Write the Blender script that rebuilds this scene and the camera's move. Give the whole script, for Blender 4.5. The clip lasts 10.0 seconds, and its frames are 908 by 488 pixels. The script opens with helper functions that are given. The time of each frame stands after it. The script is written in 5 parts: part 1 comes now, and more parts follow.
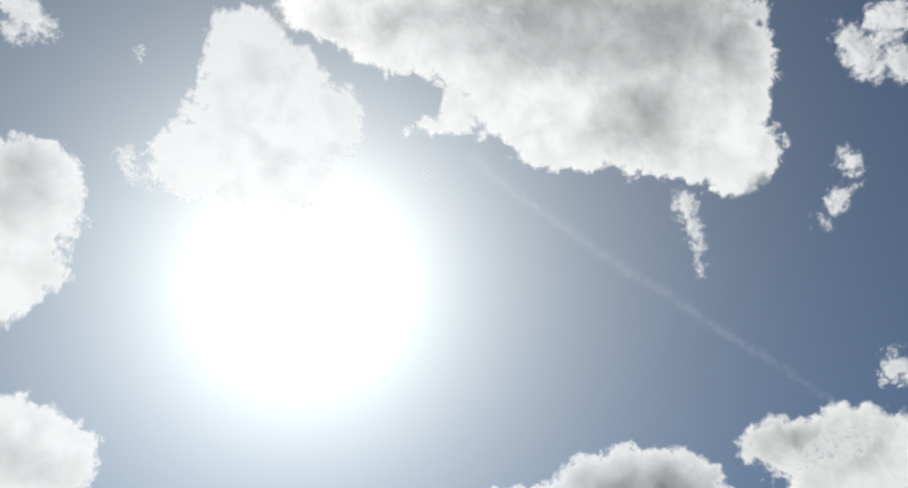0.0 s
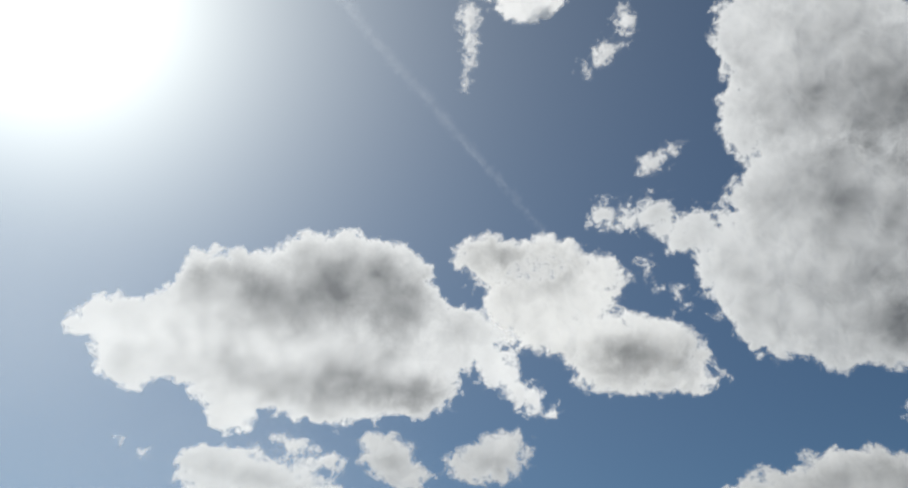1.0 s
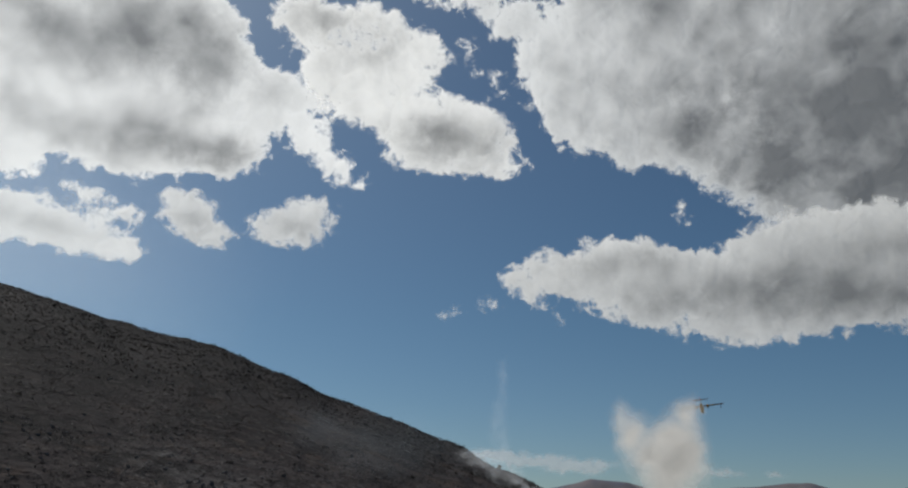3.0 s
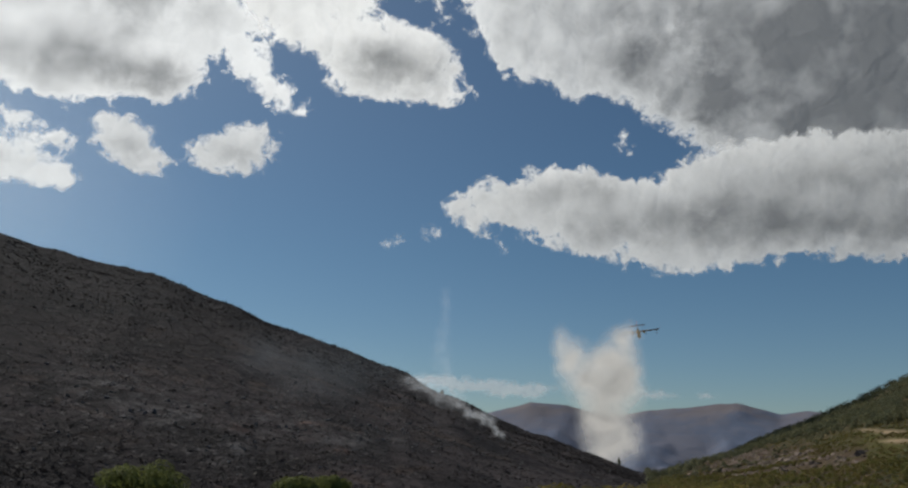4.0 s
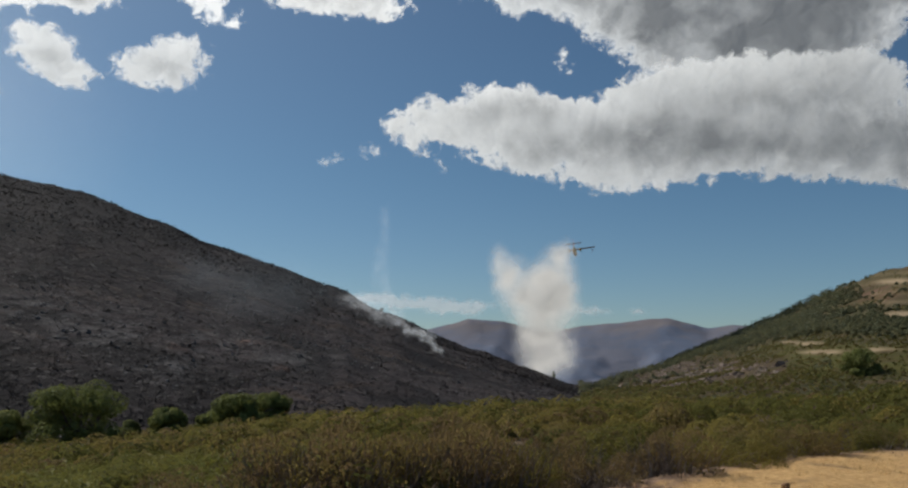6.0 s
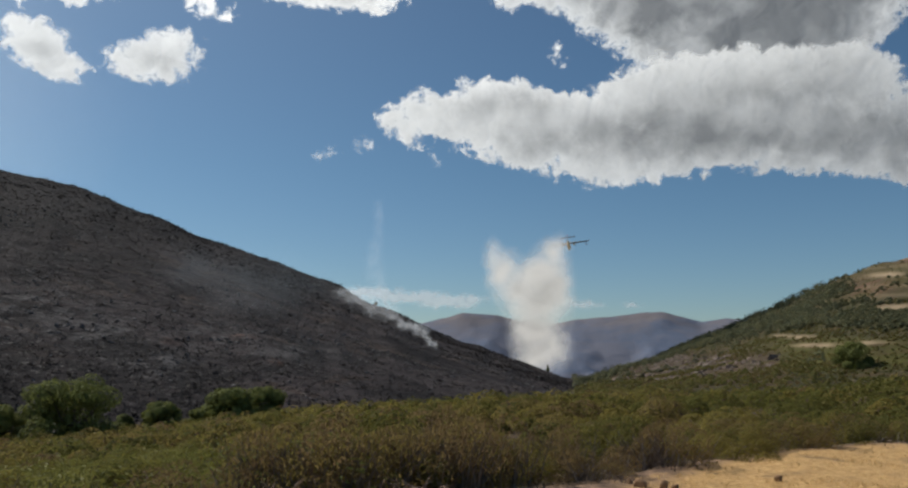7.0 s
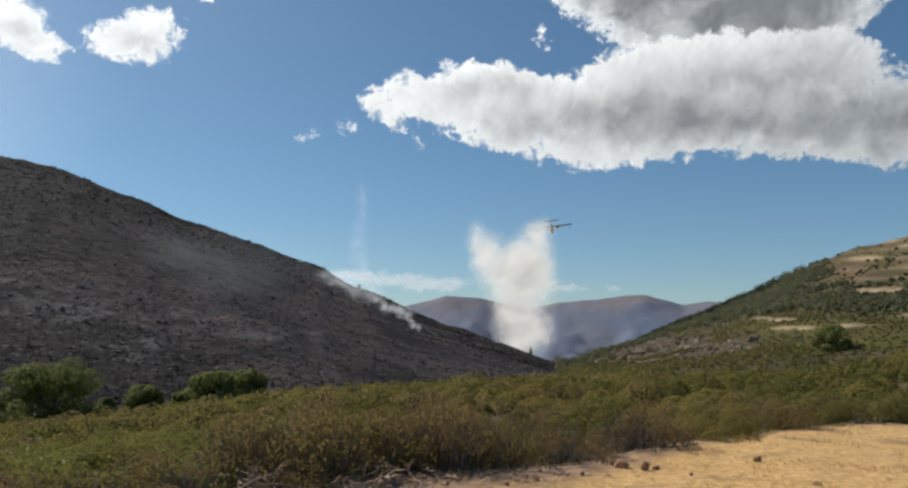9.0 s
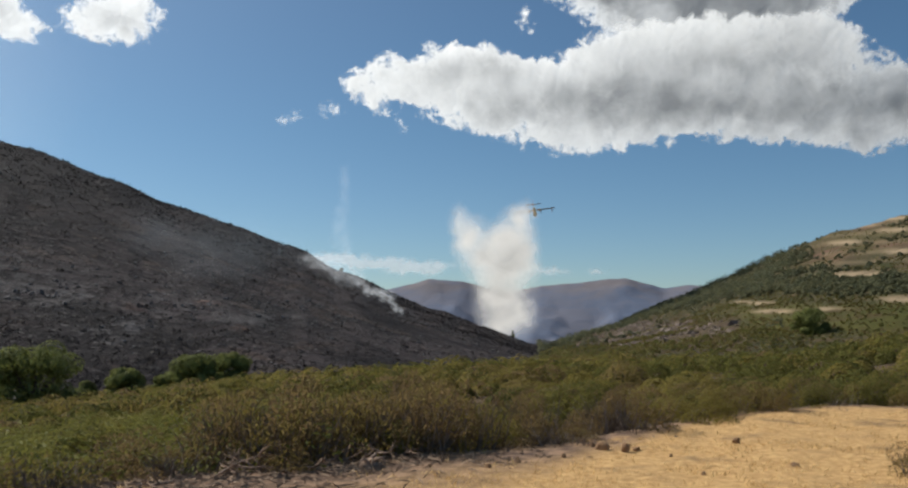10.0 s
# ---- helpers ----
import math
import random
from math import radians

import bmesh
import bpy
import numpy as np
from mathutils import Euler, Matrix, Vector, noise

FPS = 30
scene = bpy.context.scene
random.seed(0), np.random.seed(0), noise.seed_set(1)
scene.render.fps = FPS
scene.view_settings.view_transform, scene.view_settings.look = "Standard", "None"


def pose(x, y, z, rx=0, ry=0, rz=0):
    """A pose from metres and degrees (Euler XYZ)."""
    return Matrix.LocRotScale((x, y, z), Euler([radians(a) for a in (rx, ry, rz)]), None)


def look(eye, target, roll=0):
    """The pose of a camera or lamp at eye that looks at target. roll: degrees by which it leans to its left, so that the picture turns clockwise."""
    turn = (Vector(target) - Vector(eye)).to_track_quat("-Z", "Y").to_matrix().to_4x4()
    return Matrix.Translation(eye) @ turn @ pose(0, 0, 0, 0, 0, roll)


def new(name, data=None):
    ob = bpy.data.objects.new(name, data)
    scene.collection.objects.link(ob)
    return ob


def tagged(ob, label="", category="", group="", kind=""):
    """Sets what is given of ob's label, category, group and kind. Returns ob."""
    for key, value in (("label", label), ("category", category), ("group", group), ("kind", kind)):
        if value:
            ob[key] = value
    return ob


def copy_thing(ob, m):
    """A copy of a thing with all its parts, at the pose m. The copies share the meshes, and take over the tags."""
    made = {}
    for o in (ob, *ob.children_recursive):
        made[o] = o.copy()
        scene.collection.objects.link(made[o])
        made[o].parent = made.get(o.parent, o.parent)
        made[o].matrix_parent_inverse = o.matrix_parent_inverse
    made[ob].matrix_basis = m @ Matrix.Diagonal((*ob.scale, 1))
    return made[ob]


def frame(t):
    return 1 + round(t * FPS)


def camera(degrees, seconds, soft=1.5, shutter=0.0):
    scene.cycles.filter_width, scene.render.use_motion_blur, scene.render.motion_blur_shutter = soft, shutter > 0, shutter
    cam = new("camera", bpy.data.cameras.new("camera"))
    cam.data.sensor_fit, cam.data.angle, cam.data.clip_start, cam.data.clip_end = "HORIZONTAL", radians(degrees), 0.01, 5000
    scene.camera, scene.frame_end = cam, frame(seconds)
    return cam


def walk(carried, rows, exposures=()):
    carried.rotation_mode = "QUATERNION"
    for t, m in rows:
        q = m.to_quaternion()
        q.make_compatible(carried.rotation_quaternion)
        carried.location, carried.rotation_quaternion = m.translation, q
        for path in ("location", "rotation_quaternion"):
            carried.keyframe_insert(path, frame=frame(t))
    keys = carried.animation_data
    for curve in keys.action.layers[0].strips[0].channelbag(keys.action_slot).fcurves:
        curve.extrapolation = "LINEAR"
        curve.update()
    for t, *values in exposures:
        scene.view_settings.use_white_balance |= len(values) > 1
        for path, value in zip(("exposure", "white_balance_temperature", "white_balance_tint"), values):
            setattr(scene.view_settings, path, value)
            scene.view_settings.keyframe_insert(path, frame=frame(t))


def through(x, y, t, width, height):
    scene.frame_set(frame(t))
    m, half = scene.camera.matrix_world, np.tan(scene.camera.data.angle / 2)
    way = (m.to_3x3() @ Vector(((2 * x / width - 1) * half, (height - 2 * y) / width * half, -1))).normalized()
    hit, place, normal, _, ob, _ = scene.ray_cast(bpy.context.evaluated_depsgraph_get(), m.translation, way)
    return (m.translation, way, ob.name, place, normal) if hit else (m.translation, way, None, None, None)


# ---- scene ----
# ---- camera: one standing place, turned by hand from the sun down to the valley ----
EYE = 1.65
cam = camera(57.06, 10.0, soft=2.3)
TURNS = [  # seconds, yaw to the left, pitch up, roll
    (0.0, 47.54, 47.42, 3.43), (0.5, 34.11, 40.52, 2.43), (1.0, 24.63, 33.38, 2.40), (1.5, 19.98, 28.19, 3.08),
    (2.0, 15.82, 24.37, 2.51), (2.5, 12.00, 21.36, 1.83), (3.0, 9.97, 18.32, 1.81), (4.5, 3.92, 11.52, 0.40),
    (5.0, 2.68, 9.76, 0.28), (5.5, 2.32, 8.69, 0.17), (6.0, 1.55, 7.97, 0.12), (7.5, 1.08, 7.42, 0.03),
    (8.0, 0.96, 7.09, 0.06), (8.5, 0.67, 6.76, 0.02), (9.0, 0.00, 6.39, 0.00), (9.5, -0.22, 6.04, -0.01),
    (10.0, -1.19, 5.25, -0.01)]
walk(cam, [(t, pose(0, 0, EYE, 90 + pitch, 0, yaw) @ pose(0, 0, 0, 0, 0, roll)) for t, yaw, pitch, roll in TURNS],
     exposures=[(0.0, -0.55), (1.0, -0.57), (2.0, -0.55), (3.0, -0.62), (4.5, -0.45), (5.0, -0.36), (6.0, -0.32), (7.5, -0.1), (8.0, 0.02), (9.0, 0.12), (10.0, 0.07)])


def heading(az, el):
    """Unit vectors for degrees to the left of straight ahead and degrees up."""
    az, el = np.radians(az), np.radians(el)
    return np.stack([-np.sin(az) * np.cos(el), np.cos(az) * np.cos(el), np.sin(el) + 0 * az], -1)


# ---- sun and sky ----
SUN_AZ, SUN_EL = 61.5, 43.3
SUN_WAY = Vector(heading(SUN_AZ, SUN_EL))
sun = new("sun", bpy.data.lights.new("sun", "SUN"))
sun.data.energy, sun.data.angle, sun.data.color = 4.0, radians(0.6), (1.0, 0.96, 0.89)
sun.matrix_world = look(SUN_WAY * 100, (0, 0, 0))

world = bpy.data.worlds.new("sky")
scene.world = world
world.use_nodes = True
wn, wl = world.node_tree.nodes, world.node_tree.links
wn.clear()
sky = wn.new("ShaderNodeTexSky")
sky.sky_type, sky.sun_disc = "NISHITA", False
sky.sun_elevation, sky.sun_rotation = radians(SUN_EL), radians(-SUN_AZ)
sky.altitude, sky.air_density, sky.dust_density, sky.ozone_density = 900, 1.0, 0.4, 1.4
blue = wn.new("ShaderNodeBackground")
blue.inputs["Strength"].default_value = 0.068
clean = wn.new("ShaderNodeMix")  # clear mountain air: less red than the model's sea-level sky
clean.data_type, clean.blend_type = "RGBA", "MULTIPLY"
clean.inputs[0].default_value = 1.0
sky_way, sky_axes = wn.new("ShaderNodeTexCoord"), wn.new("ShaderNodeSeparateXYZ")
low_air, air = wn.new("ShaderNodeMapRange"), wn.new("ShaderNodeMix")  # paler air low over the hills
air.data_type, air.inputs[6].default_value, air.inputs[7].default_value = "RGBA", (0.8, 0.97, 1.12, 1), (0.70, 0.97, 1.085, 1)
low_air.inputs["From Max"].default_value = 0.22
wl.new(sky_way.outputs["Generated"], sky_axes.inputs[0])
wl.new(sky_axes.outputs["Z"], low_air.inputs["Value"])
wl.new(low_air.outputs[0], air.inputs[0])
wl.new(air.outputs[2], clean.inputs[7])
wl.new(sky.outputs[0], clean.inputs[6])
wl.new(clean.outputs[2], blue.inputs["Color"])
# bright hazy air round the sun: falls off with the angle from it
coord, dot = wn.new("ShaderNodeTexCoord"), wn.new("ShaderNodeVectorMath")
dot.operation = "DOT_PRODUCT"
dot.inputs[1].default_value = SUN_WAY
wl.new(coord.outputs["Generated"], dot.inputs[0])
value = dot.outputs["Value"]


def sky_math(op, a, b=0.0):
    n = wn.new("ShaderNodeMath")
    n.operation = op
    for socket, v in zip(n.inputs, (a, b)):
        if isinstance(v, bpy.types.NodeSocket):
            wl.new(v, socket)
        else:
            socket.default_value = v
    return n.outputs[0]


away = sky_math("ARCCOSINE", value)
value = 0.0
for amount, width in ((2.6, 8.0), (0.5, 18.0)):
    value = sky_math("ADD", sky_math("MULTIPLY", sky_math("EXPONENT", sky_math("MULTIPLY", away, -1 / radians(width))), amount), value)
glow, both, out = wn.new("ShaderNodeBackground"), wn.new("ShaderNodeAddShader"), wn.new("ShaderNodeOutputWorld")
glow.inputs["Color"].default_value = (1.0, 1.0, 0.9, 1)
wl.new(value, glow.inputs["Strength"])
wl.new(blue.outputs[0], both.inputs[0])
wl.new(glow.outputs[0], both.inputs[1])
wl.new(both.outputs[0], out.inputs["Surface"])

# ---- numbers that vary smoothly ----


def lattice(i, j, seed):
    h = (i.astype(np.int64) * 374761393 + j.astype(np.int64) * 668265263 + seed * 1442695041) & 0x7FFFFFFF
    h = ((h ^ (h >> 13)) * 1274126177) & 0x7FFFFFFF
    return ((h ^ (h >> 16)) & 0xFFFF) / 65535.0


def smooth_noise(x, y, seed=0):
    i, j = np.floor(x), np.floor(y)
    u, v = x - i, y - j
    u, v = u * u * u * (u * (u * 6 - 15) + 10), v * v * v * (v * (v * 6 - 15) + 10)
    a = lattice(i, j, seed) * (1 - u) + lattice(i + 1, j, seed) * u
    b = lattice(i, j + 1, seed) * (1 - u) + lattice(i + 1, j + 1, seed) * u
    return a * (1 - v) + b * v


def fbm(x, y, octaves=4, seed=0, gain=0.5):
    """Layered noise from -1 to 1."""
    x, y = 0.87 * x - 0.5 * y, 0.5 * x + 0.87 * y
    total, size, amount = 0, 0, 1.0
    for k in range(octaves):
        total = total + amount * (2 * smooth_noise(x, y, seed + 17 * k) - 1)
        size, amount = size + amount, amount * gain
        x, y = 2 * (0.79 * x - 0.61 * y) + 11.3, 2 * (0.61 * x + 0.79 * y) + 4.7
    return total / size


def billow(x, y, octaves=4, seed=0, gain=0.5):
    """Round heaps with creases between them, from 0 to 1."""
    x, y = 0.87 * x - 0.5 * y, 0.5 * x + 0.87 * y
    total, size, amount = 0, 0, 1.0
    for k in range(octaves):
        total = total + amount * (1 - np.abs(2 * smooth_noise(x, y, seed + 29 * k) - 1) ** 0.8)
        size, amount = size + amount, amount * gain
        x, y = 2.05 * (0.74 * x - 0.67 * y) + 5.1, 2.05 * (0.67 * x + 0.74 * y) + 9.2
    return total / size


def mesh_of(name, verts, faces, smooth=True, attributes=None, material=None):
    """A mesh from arrays: verts n x 3, faces m x 3 or m x 4."""
    verts, faces = np.asarray(verts, np.float32), np.asarray(faces, np.int32)
    me = bpy.data.meshes.new(name)
    me.vertices.add(len(verts))
    me.vertices.foreach_set("co", verts.ravel())
    m, k = faces.shape
    me.loops.add(m * k)
    me.loops.foreach_set("vertex_index", faces.ravel())
    me.polygons.add(m)
    me.polygons.foreach_set("loop_start", np.arange(m, dtype=np.int32) * k)
    me.polygons.foreach_set("use_smooth", np.full(m, smooth))
    for key, values in (attributes or {}).items():
        me.attributes.new(key, "FLOAT", "POINT").data.foreach_set("value", np.asarray(values, np.float32).ravel())
    me.update(calc_edges=True)
    me.validate()
    if material:
        me.materials.append(material)
    return me


def grid_faces(rows, cols):
    i = (np.arange(rows - 1)[:, None] * cols + np.arange(cols - 1)).ravel()
    return np.stack([i, i + 1, i + cols + 1, i + cols], 1)


# ---- materials ----


class Shader:
    """A short way to write node materials."""

    def __init__(self, name):
        self.mat = bpy.data.materials.new(name)
        self.mat.use_nodes = True
        self.tree = self.mat.node_tree
        self.tree.nodes.clear()
        self.end = self.node("ShaderNodeOutputMaterial")

    def node(self, kind):
        return self.tree.nodes.new(kind)

    def put(self, socket, v):
        if isinstance(v, bpy.types.NodeSocket):
            self.tree.links.new(v, socket)
        elif isinstance(v, (tuple, list)) and len(v) == 3 and socket.type == "RGBA":
            socket.default_value = (*v, 1)
        else:
            socket.default_value = v

    def math(self, op, a, b=0.0, clamp=False):
        n = self.node("ShaderNodeMath")
        n.operation, n.use_clamp = op, clamp
        self.put(n.inputs[0], a)
        self.put(n.inputs[1], b)
        return n.outputs[0]

    def ramp(self, v, lo, hi, to_lo=0.0, to_hi=1.0, smooth=True):
        n = self.node("ShaderNodeMapRange")
        n.interpolation_type = "SMOOTHSTEP" if smooth else "LINEAR"
        for k, w in zip(("Value", "From Min", "From Max", "To Min", "To Max"), (v, lo, hi, to_lo, to_hi)):
            self.put(n.inputs[k], w)
        return n.outputs[0]

    def mix(self, fac, a, b):
        n = self.node("ShaderNodeMix")
        n.data_type = "RGBA"
        self.put(n.inputs[0], fac)
        self.put(n.inputs[6], a)
        self.put(n.inputs[7], b)
        return n.outputs[2]

    def attr(self, name):
        n = self.node("ShaderNodeAttribute")
        n.attribute_name = name
        return n.outputs["Fac"]

    def place(self):
        return self.node("ShaderNodeTexCoord").outputs["Object"]

    def noise(self, scale, detail=4.0, rough=0.55, where=None, distortion=0.0):
        n = self.node("ShaderNodeTexNoise")
        self.put(n.inputs["Vector"], where if where is not None else self.place())
        for k, v in (("Scale", scale), ("Detail", detail), ("Roughness", rough), ("Distortion", distortion)):
            n.inputs[k].default_value = v
        return n.outputs["Fac"]

    def random(self):
        return self.node("ShaderNodeNewGeometry").outputs["Random Per Island"]

    def bump(self, height, strength=0.4, distance=0.05):
        n = self.node("ShaderNodeBump")
        n.inputs["Strength"].default_value, n.inputs["Distance"].default_value = strength, distance
        self.put(n.inputs["Height"], height)
        return n.outputs[0]

    def principled(self, color, rough=0.8, normal=None, metal=0.0, spec=0.3):
        n = self.node("ShaderNodeBsdfPrincipled")
        self.put(n.inputs["Base Color"], color)
        self.put(n.inputs["Roughness"], rough)
        n.inputs["Metallic"].default_value = metal
        n.inputs["Specular IOR Level"].default_value = spec
        if normal is not None:
            self.put(n.inputs["Normal"], normal)
        return n.outputs[0]

    def blend(self, fac, a, b):
        n = self.node("ShaderNodeMixShader")
        self.put(n.inputs[0], fac)
        self.put(n.inputs[1], a)
        self.put(n.inputs[2], b)
        return n.outputs[0]

    def done(self, surface):
        self.put(self.end.inputs["Surface"], surface)
        return self.mat


def vapour(name, lump, heap, fray, lo, hi, thin, thick, most=0.97, through=0.9, fade=1.1, swell=80.0, relief=1.2, forward=2.0):
    """Cloud, spray or smoke: heaped and frayed at its edge; its colour turns from thin to thick, a painted shade, with
    depth.
    lump: heaps for each degree; heap, fray: how far heaps and torn shreds shift the edge, in degrees; lo, hi: where it
    turns solid."""
    s = Shader(name)
    at = s.node("ShaderNodeCombineXYZ")
    s.put(at.inputs[0], s.attr("across_in"))
    s.put(at.inputs[1], s.attr("up_in"))
    at = at.outputs[0]
    twist = s.node("ShaderNodeTexNoise")
    s.put(twist.inputs["Vector"], at)
    for k, v in (("Scale", 0.7 * lump), ("Detail", 3.0), ("Roughness", 0.55)):
        twist.inputs[k].default_value = v
    bent = s.node("ShaderNodeVectorMath")
    bent.operation = "MULTIPLY_ADD"
    s.put(bent.inputs[0], twist.outputs["Color"])
    bent.inputs[1].default_value = (1.1 / lump,) * 3
    s.put(bent.inputs[2], at)
    bent = bent.outputs[0]
    cells = s.node("ShaderNodeTexVoronoi")
    cells.feature, cells.normalize = "SMOOTH_F1", True
    s.put(cells.inputs["Vector"], bent)
    for k, v in (("Scale", lump), ("Detail", 3.0), ("Roughness", 0.55), ("Lacunarity", 2.2), ("Smoothness", 0.35)):
        cells.inputs[k].default_value = v
    heaps = s.math("MULTIPLY", s.math("SUBTRACT", 0.3, cells.outputs["Distance"]), 2.2)
    shreds = s.math("SUBTRACT", s.noise(1.3 * lump, 8.0, 0.63, bent), 0.5)
    slow = s.math("SUBTRACT", s.noise(0.5 * lump, 2.0, 0.5, at, 0.3), 0.5)
    rolls = s.node("ShaderNodeTexVoronoi")
    rolls.feature, rolls.normalize = "SMOOTH_F1", True
    gentle = s.node("ShaderNodeTexNoise")
    s.put(gentle.inputs["Vector"], at)
    for k, v in (("Scale", 0.5 * lump), ("Detail", 1.0), ("Roughness", 0.45)):
        gentle.inputs[k].default_value = v
    curved = s.node("ShaderNodeVectorMath")
    curved.operation = "MULTIPLY_ADD"
    s.put(curved.inputs[0], gentle.outputs["Color"])
    curved.inputs[1].default_value = (1.6 / lump,) * 3
    s.put(curved.inputs[2], at)
    s.put(rolls.inputs["Vector"], curved.outputs[0])
    for k, v in (("Scale", 0.42 * lump), ("Detail", 2.0), ("Roughness", 0.42), ("Lacunarity", 2.3), ("Smoothness", 0.6)):
        rolls.inputs[k].default_value = v
    rolls = s.math("SUBTRACT", 0.3, rolls.outputs["Distance"])
    edge = s.math("ADD", s.math("MULTIPLY", heaps, heap), s.math("MULTIPLY", shreds, 4 * fray))
    d = s.math("ADD", s.math("SUBTRACT", s.attr("depth_in"), 0.3 * heap), edge)
    alpha = s.ramp(s.math("MULTIPLY", d, s.attr("density_in")), lo, hi)
    alpha = s.math("MULTIPLY", s.math("MULTIPLY", alpha, s.attr("cover_in")), most)
    # shade painted into the colour for lost light: by the depth, the dark hearts and the heaps
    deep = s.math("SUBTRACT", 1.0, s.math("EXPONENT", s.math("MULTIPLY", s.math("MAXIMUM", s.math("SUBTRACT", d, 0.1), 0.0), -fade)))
    heart = s.math("ADD", s.attr("heart_shade_in"), s.math("ADD", s.math("MULTIPLY", slow, 0.9), s.math("ADD", s.math("MULTIPLY", rolls, 1.0), s.math("MULTIPLY", shreds, 0.08))))
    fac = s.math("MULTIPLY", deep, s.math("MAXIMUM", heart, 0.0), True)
    fac = s.math("MAXIMUM", fac, s.math("ADD", s.attr("rim_shade_in"), s.math("MULTIPLY", fac, 0.75)), True)
    diffuse, pass_on, clear = s.node("ShaderNodeBsdfDiffuse"), s.node("ShaderNodeBsdfTranslucent"), s.node("ShaderNodeBsdfTransparent")
    s.put(diffuse.inputs["Color"], (0.9, 0.9, 0.9))
    # droplets scatter most light onwards, away from the sun, and the heaps that face the sun are brighter
    rounded = s.math("SUBTRACT", 1.0, s.math("EXPONENT", s.math("MULTIPLY", s.math("MAXIMUM", s.math("ADD", s.attr("depth_in"), s.math("MULTIPLY", heaps, 0.12 * heap)), -0.3), -0.8)))
    mounds = s.math("ADD", s.math("MULTIPLY", rolls, 1.3), s.math("MULTIPLY", heaps, 0.035))
    lean = s.node("ShaderNodeVectorMath")
    lean.operation = "MULTIPLY_ADD"
    s.put(lean.inputs[0], s.bump(s.math("ADD", s.math("MULTIPLY", rounded, 0.8), mounds), 1.0, swell))
    lean.inputs[1].default_value, lean.inputs[2].default_value = (-relief,) * 3, -SUN_WAY
    onward = s.node("ShaderNodeVectorMath")
    onward.operation = "MULTIPLY_ADD"
    s.put(onward.inputs[0], s.node("ShaderNodeNewGeometry").outputs["Normal"])
    onward.inputs[1].default_value = (relief + forward,) * 3
    s.put(onward.inputs[2], lean.outputs[0])
    unit = s.node("ShaderNodeVectorMath")
    unit.operation = "NORMALIZE"
    s.put(unit.inputs[0], onward.outputs[0])
    s.put(pass_on.inputs["Normal"], unit.outputs[0])
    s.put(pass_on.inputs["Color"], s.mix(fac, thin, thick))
    body = s.blend(through, diffuse.outputs[0], pass_on.outputs[0])
    return s.done(s.blend(alpha, clear.outputs[0], body))


# two tones each: bright for lit thin parts, grey for shade in thick ones
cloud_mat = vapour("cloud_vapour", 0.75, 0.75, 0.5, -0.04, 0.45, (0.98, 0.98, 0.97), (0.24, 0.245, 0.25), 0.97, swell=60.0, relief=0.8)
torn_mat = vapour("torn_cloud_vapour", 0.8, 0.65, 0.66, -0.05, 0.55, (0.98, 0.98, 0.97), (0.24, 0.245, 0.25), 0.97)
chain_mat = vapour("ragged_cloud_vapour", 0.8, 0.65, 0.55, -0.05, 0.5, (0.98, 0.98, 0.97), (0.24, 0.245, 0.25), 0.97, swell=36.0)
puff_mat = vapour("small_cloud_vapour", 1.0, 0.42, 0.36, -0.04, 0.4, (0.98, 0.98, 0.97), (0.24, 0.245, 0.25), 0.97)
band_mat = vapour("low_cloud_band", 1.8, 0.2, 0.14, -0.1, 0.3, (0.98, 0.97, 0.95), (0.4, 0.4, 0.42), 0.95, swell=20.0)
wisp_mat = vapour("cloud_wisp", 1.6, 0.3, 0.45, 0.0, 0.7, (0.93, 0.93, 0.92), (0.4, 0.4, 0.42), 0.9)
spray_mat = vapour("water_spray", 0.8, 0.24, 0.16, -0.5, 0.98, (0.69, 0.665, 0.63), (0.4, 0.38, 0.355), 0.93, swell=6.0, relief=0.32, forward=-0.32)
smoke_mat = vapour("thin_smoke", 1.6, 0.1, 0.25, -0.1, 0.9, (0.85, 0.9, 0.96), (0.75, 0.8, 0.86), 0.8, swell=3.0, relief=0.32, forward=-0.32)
haze_mat = vapour("pale_haze", 0.35, 0.3, 0.5, -1.0, 3.0, (0.72, 0.86, 1.0), (0.62, 0.76, 0.9), 0.8, swell=3.0, relief=0.32, forward=-0.32)
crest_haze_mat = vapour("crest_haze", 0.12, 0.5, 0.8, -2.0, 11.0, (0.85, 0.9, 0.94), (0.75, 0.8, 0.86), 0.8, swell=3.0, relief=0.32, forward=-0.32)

# ---- the ground: one sheet from the standing place to the far mountains ----


def along(table, az):
    a, v = zip(*sorted(table))
    return np.interp(az, a, v)


def soft(table, az, reach=1.2):
    """The same, with rounded corners."""
    return sum(along(table, az + d * reach) for d in (-1, -0.5, 0, 0.5, 1)) / 5


